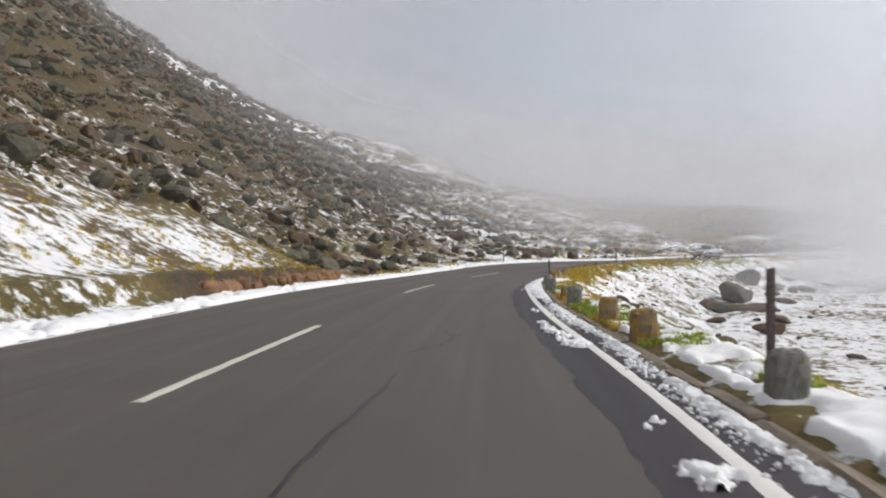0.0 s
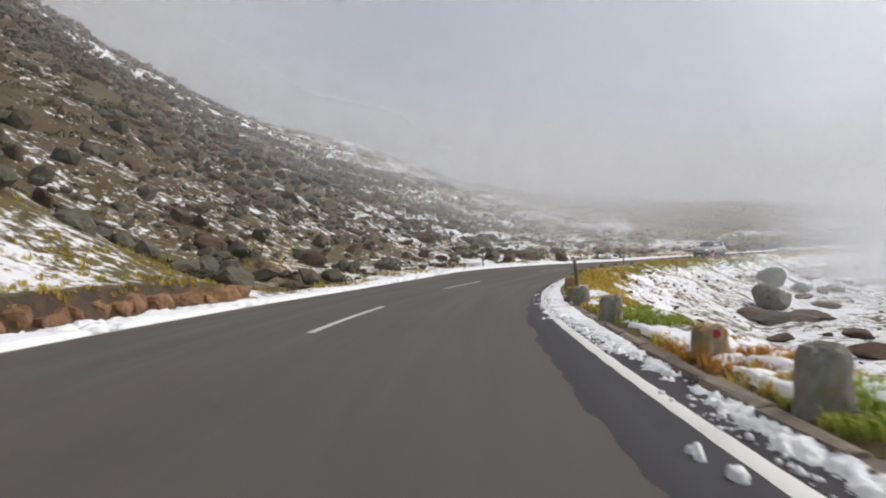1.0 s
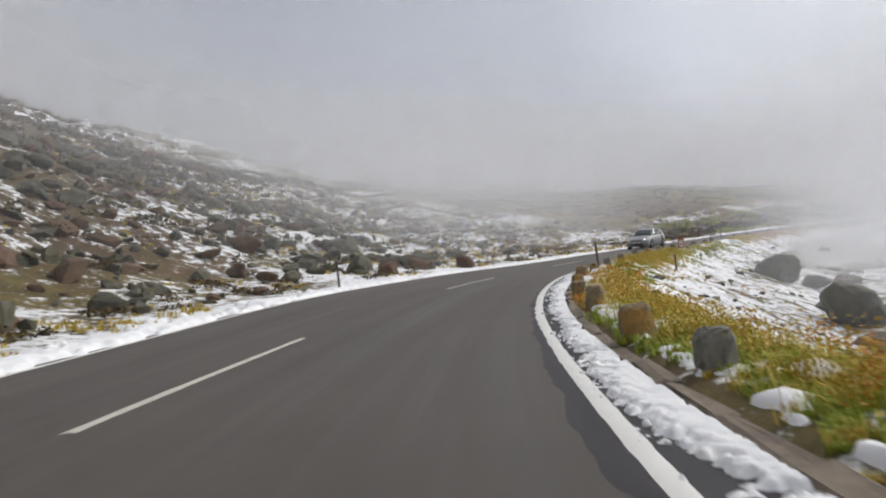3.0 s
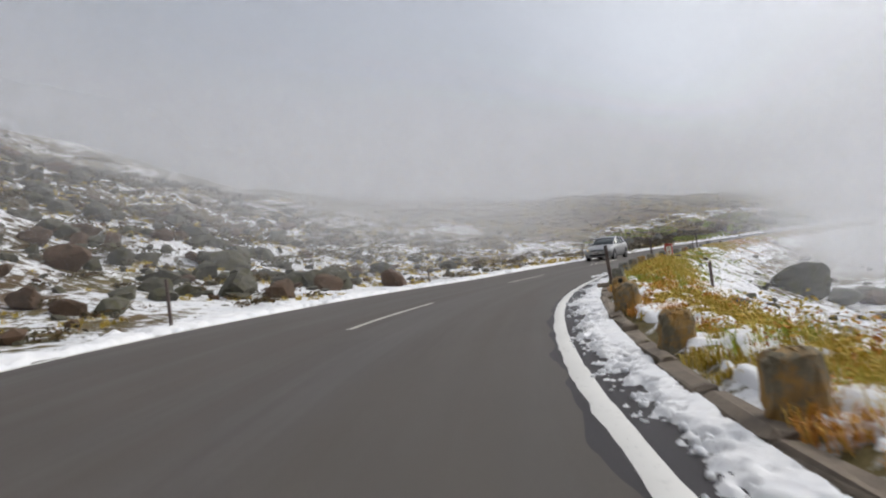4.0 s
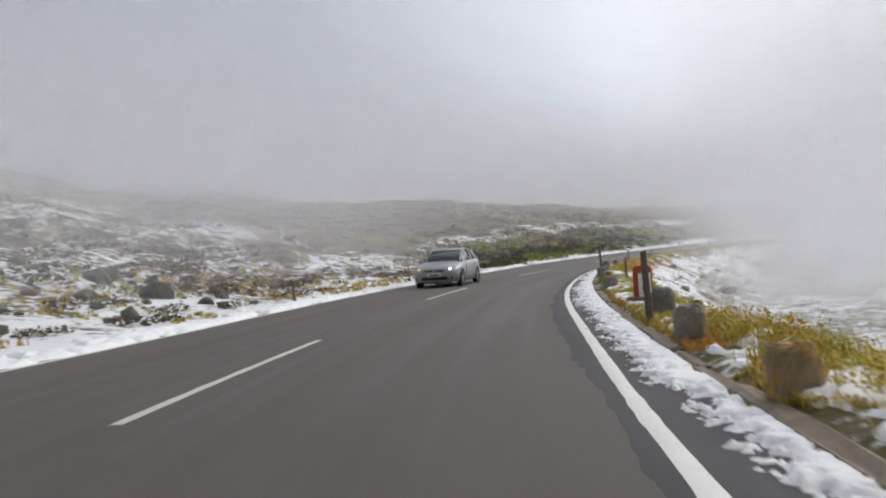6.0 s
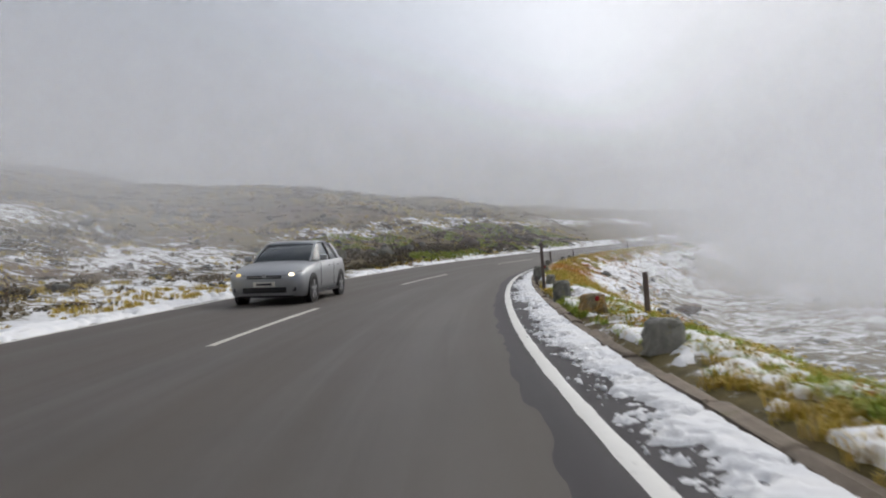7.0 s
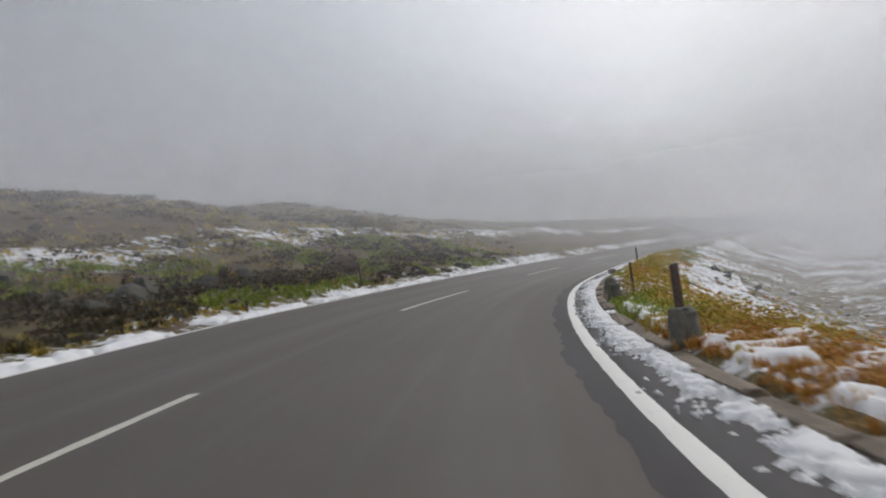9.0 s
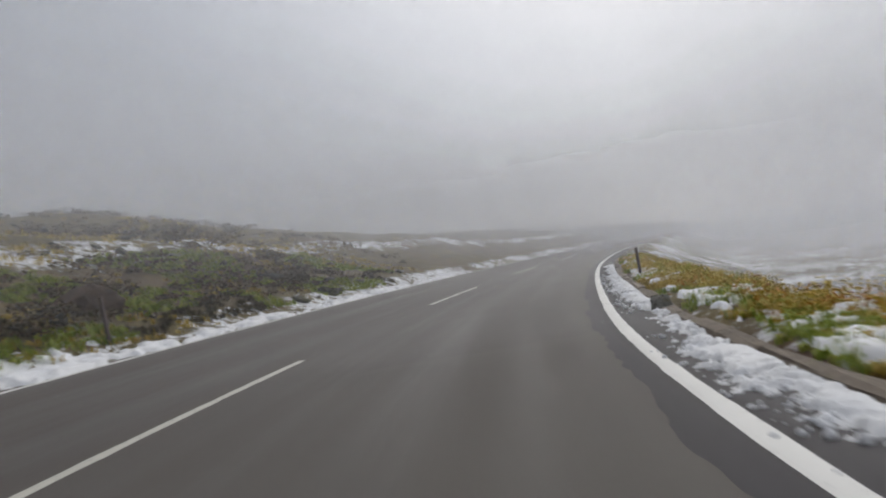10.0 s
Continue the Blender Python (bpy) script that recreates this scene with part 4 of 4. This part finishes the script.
bk = [bm.verts.new((x, 0.12, z)) for x, z in outline]
bm.faces.new(fr)
bm.faces.new(bk[::-1])
for j in range(len(outline)):
    bm.faces.new((fr[j], bk[j], bk[(j + 1) % 8], fr[(j + 1) % 8]))
bmesh.ops.recalc_face_normals(bm, faces=bm.faces)
bmesh.ops.bevel(bm, geom=list(bm.edges), offset=0.018, segments=2, affect="EDGES")
bmesh.ops.translate(bm, vec=(0, 0, 0.16), verts=bm.verts)
pillar = part("pillar", bm, M_RED, km, "red painted stone pillar with worn edges")
bm = bmesh.new()
box(bm, 0.25, 0.012, 0.47, (0.035, -0.125, 0.405), 0.004)
plate = part("number_plate", bm, M_WHITE, pillar, "white enamelled number plate")
text_mesh("upper_number", "37", 0.14, M_BLACK, pillar, pose(0.035, -0.1325, 0.565, 90, 0, 0), "small black number 37")
text_mesh("lower_number", "4", 0.30, M_RED, pillar, pose(0.035, -0.1325, 0.35, 90, 0, 0), "large red number 4")


# ---- drain inlets in the kerb ----
def drain_inlet(s, d):
    inlet = new("drain_inlet")
    inlet.matrix_basis = place(s, d, 90, -0.02)
    tagged(inlet, "reddish stone drain inlet set into the kerb", "drain")
    for x in (-0.36, 0.36):
        bm = bmesh.new()
        box(bm, 0.10, 0.30, 0.15, (x, 0.1, -0.005), 0.012)
        part("cheek", bm, M_KERB, inlet)
    bm = bmesh.new()
    box(bm, 0.62, 0.05, 0.16, (0, 0.24, 0.0), 0.01)
    part("back_slab", bm, M_BROWN, inlet, "rust-brown back slab")
    # black floor slab puts the shade of the opening into its colour
    bm = bmesh.new()
    box(bm, 0.62, 0.3, 0.04, (0, 0.09, -0.04), 0.006)
    part("floor_slab", bm, M_BLACK, inlet, "black floor for the dark inside of the inlet")
    return inlet


drain_inlet(12.2, 4.03)
drain_inlet(41.9, 4.02)


# ---- grass and low shrubs ----
def blades(name, spots, mat, label, category="grass", count=34, wide=0.0055):
    """Tufts of curved blades, past counting, as one mesh."""
    V, F = [], []
    n = 0
    for s, d, size in spots:
        x, y, z = (float(q) for q in spot(s, d))
        for _ in range(count):
            a, lean = random.uniform(0, 6.283), random.uniform(0.3, 1.25)
            r0 = random.uniform(0, 0.9) * size
            bx, by = x + r0 * math.cos(a * 1.7), y + r0 * math.sin(a * 1.7)
            h = size * random.uniform(0.5, 1.1)
            dx, dy = math.cos(a), math.sin(a)
            w = wide * random.uniform(0.6, 1.4)
            wx, wy = -dy * w, dx * w
            m1, m2 = lean * h * 0.3, lean * h * 0.9
            V += [(bx - wx, by - wy, z - 0.02), (bx + wx, by + wy, z - 0.02),
                  (bx + dx * m1 - wx * .8, by + dy * m1 - wy * .8, z + h * .6), (bx + dx * m1 + wx * .8, by + dy * m1 + wy * .8, z + h * .6),
                  (bx + dx * m2, by + dy * m2, z + h * (1 - 0.35 * lean))]
            F += [(n, n + 1, n + 3, n + 2), (n + 2, n + 3, n + 4)]
            n += 5
    me = bpy.data.meshes.new(name)
    me.from_pydata(V, [], F)
    me.materials.append(mat)
    me.update()
    return tagged(new(name, me), label, category, kind="stuff")


def leaves(name, spots, mat, label, count=90, leaf=0.05):
    """Low bushes of many small leaves on an uneven mound."""
    V, F = [], []
    n = 0
    for s, d, size, high in spots:
        x, y, z = (float(q) for q in spot(s, d))
        lob = [(random.uniform(-.5, .5), random.uniform(-.5, .5), random.uniform(.35, .7)) for _ in range(4)]
        for _ in range(int(count * max(0.6, size))):
            lx, ly, lr = random.choice(lob)
            a, e, r = random.uniform(0, 6.283), random.uniform(0, 1.45), lr * size * random.uniform(0.55, 1.05)
            c = Vector((x + lx * size + r * math.cos(e) * math.cos(a), y + ly * size + r * math.cos(e) * math.sin(a), z + high * (0.02 + math.sin(e) * random.uniform(0.5, 1.05))))
            t1 = Vector((random.gauss(0, 1), random.gauss(0, 1), random.gauss(0, .7))).normalized()
            t2 = t1.cross(Vector((random.gauss(0, 1), random.gauss(0, 1), random.gauss(0, 1)))).normalized()
            k = leaf * random.uniform(.6, 1.4) * (0.6 + 0.4 * size)
            V += [tuple(c - t1 * k), tuple(c + t2 * k * .5), tuple(c + t1 * k), tuple(c - t2 * k * .5)]
            F.append((n, n + 1, n + 2, n + 3))
            n += 4
    me = bpy.data.meshes.new(name)
    me.from_pydata(V, [], F)
    me.materials.append(mat)
    me.update()
    return tagged(new(name, me), label, "shrubs", kind="stuff")


random.seed(21)
yellow, green, rust_tufts = [], [], []
for _ in range(26000):
    s = random.uniform(-13, 128)
    v = random.choice((random.expovariate(0.9), 0.25 + abs(random.gauss(0.65, 0.5))))
    d = float(kerb_line(s)) + 0.2 + v
    thick = float(fbm(s * 0.45, d * 0.9, 91, 3))
    ridge = math.exp(-((v - 0.95) / 0.55) ** 2) * (0.02 + 0.13 * float(step(14, 40, s)))
    if thick + ridge < 0.49 or v > 6:
        continue
    tint = float(fbm(s * 0.3, d * 0.5, 95, 2)) - 0.12 * (62 < s < 73) + 0.08 * (81 < s < 90)
    (rust_tufts if tint > 0.63 else green if tint < 0.48 else yellow).append((s, d, random.uniform(0.045, 0.12)))
for s0, s1, tint in ((62, 74, 0.75), (36, 46, 0.45), (14, 34, 0.4), (76, 100, 0.35), (100, 124, 0.5)):
    for _ in range(int((s1 - s0) * 90)):
        s, v = random.uniform(s0, s1), random.uniform(0.1, 1.7)
        if float(fbm(s * 0.6, v * 1.6, 109, 3)) + 0.12 * math.exp(-((v - 0.95) / 0.45) ** 2) > 0.55:
            (green if random.random() < tint else yellow).append((s, float(kerb_line(s)) + 0.2 + v, random.uniform(0.05, 0.11)))
for s0, s1, count in ((21, 33, 300), (43, 57, 420), (76, 84, 160), (106, 122, 240)):
    for _ in range(count):
        s, v = random.uniform(s0, s1), random.gauss(0.85, 0.4)
        if v > 0.25:
            (yellow if random.random() < 0.75 else green).append((s, float(kerb_line(s)) + 0.15 + v, random.uniform(0.14, 0.30)))
for _ in range(420):
    s, v = random.uniform(61.5, 72), random.uniform(0.45, 1.6)
    if float(fbm(s * 0.5, v * 1.3, 117, 2)) > 0.42:
        green.append((s, float(kerb_line(s)) + 0.15 + v, random.uniform(0.08, 0.16)))
blades("verge_grass", yellow, M_GRASS, "dry yellow grass tufts on the snowy verge", count=26, wide=0.004)
blades("verge_grass", green, M_GREEN, "bright green grass tufts on the snowy verge", count=26, wide=0.004)
blades("verge_grass", rust_tufts, M_RUST, "rust-red withered tufts on the snowy verge", count=26, wide=0.004)
left_tufts = []
for _ in range(5200):
    s, uu = random.uniform(-14, 135), random.expovariate(0.22)
    if float(fbm(s * 0.3, uu * 0.4, 97, 3)) > 0.5 and not (s < 20 and uu < 0.6):
        left_tufts.append((s, -4.45 - uu, random.uniform(0.08, 0.2)))
for _ in range(5200):
    s, uu = random.uniform(50, 135), random.uniform(3, 32)
    if float(fbm(s * 0.2, uu * 0.35, 107, 3)) > 0.49:
        left_tufts.append((s, -4.45 - uu, random.uniform(0.14, 0.3)))
blades("moor_grass", left_tufts, M_GRASS, "withered yellow grass tufts on the moor", count=18, wide=0.010)

low_green, low_rust = [], []
for _ in range(5200):
    s, uu = random.uniform(92, 132), random.uniform(0.2, 5.2)
    if float(fbm(s * 0.35, uu * 0.5, 101, 3)) < 0.44:
        continue
    (low_rust if float(fbm(s * 0.2, uu * 0.4, 103, 2)) > 0.56 else low_green).append((s, -4.45 - uu, random.uniform(0.1, 0.22)))
blades("bank_grass", low_green, M_GREEN, "olive green grass on the turf bank", count=22, wide=0.010)
blades("bank_grass", low_rust, M_SLOPE, "rust-brown withered grass on the turf bank", count=22, wide=0.010)
bush_rust, bush_yellow, bush_heath = [], [], []
for _ in range(170):
    bush_heath.append((random.uniform(93, 130), -5.1 - random.uniform(0.2, 3.6), random.uniform(0.3, 0.8), random.uniform(0.12, 0.3)))
for s0, s1, tall in ((15, 22, .16), (21, 33, .34), (33, 38, .14), (41, 57, .3), (57, 72, .12), (76, 92, .22), (90, 118, .2)):
    for _ in range(int((s1 - s0) * 9)):
        s = random.uniform(s0, s1)
        d = float(kerb_line(s)) + 0.6 + abs(random.gauss(0, 0.55))
        (bush_rust if random.random() < 0.16 + 0.6 * (37 < s < 41.5 or 85 < s < 89) else bush_yellow).append((s, d, random.uniform(0.2, 0.42), tall * random.uniform(0.5, 1.1)))
for s0, s1, count in ((37, 41.5, 26), (85, 89, 26), (17, 20, 8)):
    for _ in range(count):
        s = random.uniform(s0, s1)
        bush_rust.append((s, float(kerb_line(s)) + 0.7 + random.uniform(0, 0.9), random.uniform(0.2, 0.4), random.uniform(0.1, 0.2)))
for _ in range(2600):
    s, uu = random.uniform(-20, 130), random.uniform(0.6, 46)
    if s < 20 and uu < 7:
        continue
    if float(fbm(s * 0.12, uu * 0.16, 99, 3)) > 0.47:
        bush_heath.append((s, -4.6 - uu, random.uniform(0.35, 1.0), random.uniform(0.1, 0.28)))
for _ in range(1300):
    s, uu = random.uniform(58, 140), random.uniform(2.0, 34)
    if float(fbm(s * 0.15, uu * 0.3, 105, 3)) > 0.46 and not (93 < s < 130 and uu < 4):
        bush_heath.append((s, -4.6 - uu, random.uniform(0.4, 1.1), random.uniform(0.12, 0.32)))
leaves("autumn_shrubs", bush_rust, M_RUST, "low rust-red autumn shrubs behind the kerb", 130, 0.024)
leaves("autumn_shrubs", bush_yellow, M_GRASS, "low ochre-yellow shrubs behind the kerb", 130, 0.024)
slope_heath = []
for _ in range(2600):
    s, uu = random.uniform(-20, 85), random.uniform(7, 80)
    if float(fbm(s * 0.09, uu * 0.11, 113, 3)) > 0.44:
        slope_heath.append((s, -4.6 - uu, random.uniform(0.7, 1.7), random.uniform(0.15, 0.36)))
leaves("slope_heath", slope_heath, M_SLOPE, "brown and olive heather cushions among the scree", 60, 0.075)
leaves("heath", bush_heath, M_HEATH, "dark olive heath bushes on the snowy slope", 120, 0.06)


# ---- the oncoming car, at rest in its lane ----
def m_glow(name, colour, strength):
    m, nt, lk, b = material(name, 0.2)
    b.inputs["Base Color"].default_value = (*colour, 1)
    b.inputs["Emission Color"].default_value = (*colour, 1)
    b.inputs["Emission Strength"].default_value = strength
    return m


M_CAR = m_plain("silver_car_paint", (0.36, 0.37, 0.38), 0.32, 0.6, 0.06, 3)
M_GLASS = m_plain("tinted_car_glass", (0.06, 0.07, 0.075), 0.12)
M_RUBBER = m_plain("tyre_rubber", (0.02, 0.02, 0.021), 0.85, 0, 0.3, 40)
M_ALLOY = m_plain("wheel_alloy", (0.42, 0.42, 0.43), 0.4, 0.8)
M_TRIM_GAP = m_plain("black_trim_and_gaps", (0.018, 0.018, 0.02), 0.5)
M_LAMP = m_glow("lit_headlamp", (1.0, 0.86, 0.6), 3.0)
M_LAMP_DIM = m_glow("lit_sidelamp", (1.0, 0.72, 0.25), 0.7)
M_CLEAR = m_plain("headlamp_glass", (0.45, 0.46, 0.46), 0.12, 0.3)


def loft(bm, rings, caps=True):
    vs = [[bm.verts.new(p) for p in r] for r in rings]
    n = len(vs[0])
    for a, b_ in zip(vs, vs[1:]):
        for j in range(n):
            bm.faces.new((a[j], b_[j], b_[(j + 1) % n], a[(j + 1) % n]))
    if caps:
        bm.faces.new(vs[0])
        bm.faces.new(vs[-1][::-1])
    bmesh.ops.recalc_face_normals(bm, faces=bm.faces)


def mirrored(half):
    """A closed ring from points with x from 0 out and back to 0."""
    return half + [(-x, y, z) for x, y, z in half[-2:0:-1]]


def build_car():
    car = new("car")
    tagged(car, "silver hatchback car with lit headlamps on the wet road", "car")
    bm = bmesh.new()
    rings = []
    for y, zl, wl_, wm, zs, ws, zt in ((-2.13, .27, .52, .66, .60, .58, .64), (-2.07, .22, .68, .78, .67, .71, .71), (-1.92, .19, .78, .86, .73, .78, .78), (-1.6, .18, .80, .885, .81, .80, .86), (-1.28, .18, .80, .893, .86, .81, .92),
                                       (-0.8, .18, .80, .895, .92, .82, .985), (-0.3, .18, .80, .898, .94, .825, .99), (0.5, .18, .80, .90, .96, .825, .99), (1.2, .18, .80, .897, .975, .82, 1.0), (1.75, .20, .79, .885, .985, .80, 1.0),
                                       (2.02, .26, .74, .84, .96, .74, .98), (2.13, .34, .64, .76, .86, .64, .9)):
        rings.append(mirrored([(0, y, zl), (wl_, y, zl), (wm * .985, y, .36), (wm, y, .55), (wm * .99, y, .70 if zs > .74 else zs - .06), (ws + .05, y, zs - .02), (ws, y, zs), (ws * .7, y, zt - .012), (0, y, zt)]))
    loft(bm, rings)
    body = part("body", bm, M_CAR, car, smooth=True)
    bm = bmesh.new()
    rings = []
    for y, zb, wb, zt, wt in ((-0.86, .95, .70, .96, .66), (-0.45, .95, .78, 1.18, .64), (-0.05, .95, .79, 1.385, .585), (0.45, .95, .80, 1.425, .58), (1.15, .95, .79, 1.41, .57), (1.6, .95, .76, 1.33, .55), (1.98, .95, .70, 1.02, .60)):
        rings.append(mirrored([(0, y, zb), (wb, y, zb), (wb * .985 + wt * .015, y, zb + .02), (wt + .02, y, zt - .03), (wt - .04, y, zt), (0, y, zt + .008)]))
    loft(bm, rings)
    cabin = part("cabin_glass", bm, M_GLASS, car, "dark tinted window glass", True)
    bm = bmesh.new()
    rings = []
    for y, z, w in ((-0.1, 1.378, .575), (0.1, 1.415, .585), (0.5, 1.445, .59), (1.1, 1.43, .58), (1.55, 1.37, .56), (1.75, 1.27, .55)):
        rings.append(mirrored([(0, y, z - .02), (w, y, z - .035), (w + .015, y, z - .02), (w - .05, y, z + .005), (0, y, z + .016)]))
    loft(bm, rings)
    part("roof", bm, M_CAR, car, smooth=True)
    for sx in (-1, 1):
        for pts in (((-0.86, .955, .70), (-0.45, 1.18, .665), (-0.05, 1.385, .605), (0.1, 1.41, .6)), ((0.62, .95, .815), (0.66, 1.2, .71), (0.7, 1.42, .6)), ((1.72, .96, .77), (1.62, 1.2, .66), (1.45, 1.39, .575))):
            bm = bmesh.new()
            th = .045 if pts[0][0] < 0 or pts[0][0] > 1 else .035
            th = .11 if pts[0][0] > 1 else th
            loft(bm, [[(sx * (w - .02), y - th, z), (sx * (w + .012), y - th, z), (sx * (w + .012), y + th, z), (sx * (w - .02), y + th, z)] for y, z, w in pts])
            part("pillar", bm, M_CAR if pts[0][0] != 0.62 else M_TRIM_GAP, car)
        bm = bmesh.new()
        box(bm, .18, .10, .13, (sx * .95, -0.52, 1.03), .035)
        mirror = part("wing_mirror", bm, M_CAR, car, "silver wing mirror")
        bm = bmesh.new()
        box(bm, .12, .014, .09, (sx * .955, -0.468, 1.03), .006)
        part("mirror_glass", bm, M_GLASS, mirror, "dark mirror glass")
        for y in (0.25, 1.15):
            bm = bmesh.new()
            box(bm, .03, .2, .03, (sx * .895, y, .83), .01)
            part("door_handle", bm, M_CAR, car)
        for y in (-0.62, 0.62):
            bm = bmesh.new()
            box(bm, .006, .012, .58, (sx * .897, y, .62))
            part("door_gap", bm, M_TRIM_GAP, car, "dark gap round the door")
        bm = bmesh.new()
        box(bm, .03, 2.0, .07, (sx * .885, 0.03, .23), .012)
        part("sill", bm, M_TRIM_GAP, car, "black plastic sill")
        # lamp unit wrapped round the corner
        bm = bmesh.new()
        loft(bm, [mirrored_lamp(sx, k) for k in range(4)])
        lamp = part("headlamp", bm, M_CLEAR, car, "clear headlamp glass")
        bm = bmesh.new()
        bmesh.ops.create_uvsphere(bm, u_segments=14, v_segments=8, radius=.075)
        bmesh.ops.scale(bm, vec=(1, .5, .8), verts=bm.verts)
        bmesh.ops.translate(bm, vec=(sx * .60, -2.055, .665), verts=bm.verts)
        part("bulb", bm, M_LAMP if sx > 0 else M_LAMP_DIM, lamp, "glowing warm headlamp bulb")
        bm = bmesh.new()
        box(bm, .24, .03, .09, (sx * .60, -2.10, .36), .015)
        part("fog_lamp_recess", bm, M_TRIM_GAP, car, "black recess in the bumper")
        for y in (-1.28, 1.35):
            # no open arch: a flat black disc paints the shade round the tyre
            bm = bmesh.new()
            bmesh.ops.create_cone(bm, cap_ends=True, segments=28, radius1=.365, radius2=.365, depth=.04, matrix=pose(sx * .882, y, .325, 0, 90, 0))
            part("arch_disc", bm, M_TRIM_GAP, car, "black disc for the dark inside of the arch")
            bm = bmesh.new()
            prof = ((-.10, .24), (-.10, .29), (-.07, .312), (.07, .312), (.10, .29), (.10, .24))
            loft(bm, [[(sx * .81 + dx * 1.0, y + r * math.cos(a), .312 + r * math.sin(a)) for dx, r in prof] for a in np.linspace(0, 2 * math.pi, 29)], False)
            wheel = part("wheel", bm, M_RUBBER, car, "black rubber tyre", True)
            bm = bmesh.new()
            bmesh.ops.create_cone(bm, cap_ends=True, segments=28, radius1=.235, radius2=.235, depth=.15, matrix=pose(sx * .80, y, .312, 0, 90, 0))
            part("rim_well", bm, M_TRIM_GAP, wheel)
            bm = bmesh.new()
            for k in range(5):
                box(bm, .03, .06, .22, (0, 0, .115), .01, pose(sx * .895, y, .312, k * 72, 0, 0))
            bmesh.ops.create_cone(bm, cap_ends=True, segments=16, radius1=.06, radius2=.05, depth=.03, matrix=pose(sx * .90, y, .312, 0, 90, 0))
            part("rim", bm, M_ALLOY, wheel, "five-spoke alloy rim")
    for name, dims, at, mat, label in (("grille", (.78, .05, .075), (0, -2.115, .635), M_TRIM_GAP, "narrow black radiator grille"), ("grille_bar", (.74, .014, .012), (0, -2.143, .635), M_ALLOY, "thin chrome grille bar"),
                                       ("air_intake", (1.0, .06, .12), (0, -2.11, .345), M_TRIM_GAP, "black lower air intake"), ("bumper_strip", (1.24, .05, .025), (0, -2.09, .245), M_ALLOY, "bright bumper strip"),
                                       ("number_plate", (.50, .02, .11), (0, -2.145, .475), M_WHITE, "plain white number plate"), ("badge", (.09, .02, .09), (0, -2.145, .66), M_ALLOY, "round chrome badge"),
                                       ("front_spoiler", (1.3, .12, .05), (0, -2.0, .2), M_TRIM_GAP, "black lower lip"), ("plate_bar", (.36, .006, .05), (0, -2.157, .475), M_BLACK, "dark bar of characters")):
        bm = bmesh.new()
        box(bm, *dims, at, .008 if min(dims) > .02 else .003)
        part(name, bm, mat, car, label)
    for sx in (-0.35, 0.3):
        bm = bmesh.new()
        box(bm, .5, .012, .012, (0, 0, 0), .003, pose(sx, -0.78, 1.0, 28, 0, 0))
        part("wiper", bm, M_TRIM_GAP, car)
    return car


def mirrored_lamp(sx, k):
    """The k-th cross-section of a lamp unit, from the grille outwards."""
    x, y, zl, zh = ((.40, -2.125, .60, .67), (.52, -2.10, .585, .70), (.66, -2.03, .59, .735), (.80, -1.86, .63, .765))[k]
    return [(sx * x, y - .02, zl), (sx * x, y + .05, zl), (sx * x, y + .07, zh), (sx * x, y + .015, zh)]


car = build_car()
x, y, z = (float(v) for v in spot(79.2, -1.62, z=0.0))
car.matrix_basis = pose(x, y, float(road_z(79.2, -1.62)), 0, math.degrees(math.atan(float(bank(79.2)))), math.degrees(float(np.interp(79.2, S_TAB, h_tab))) - 90 + 1)
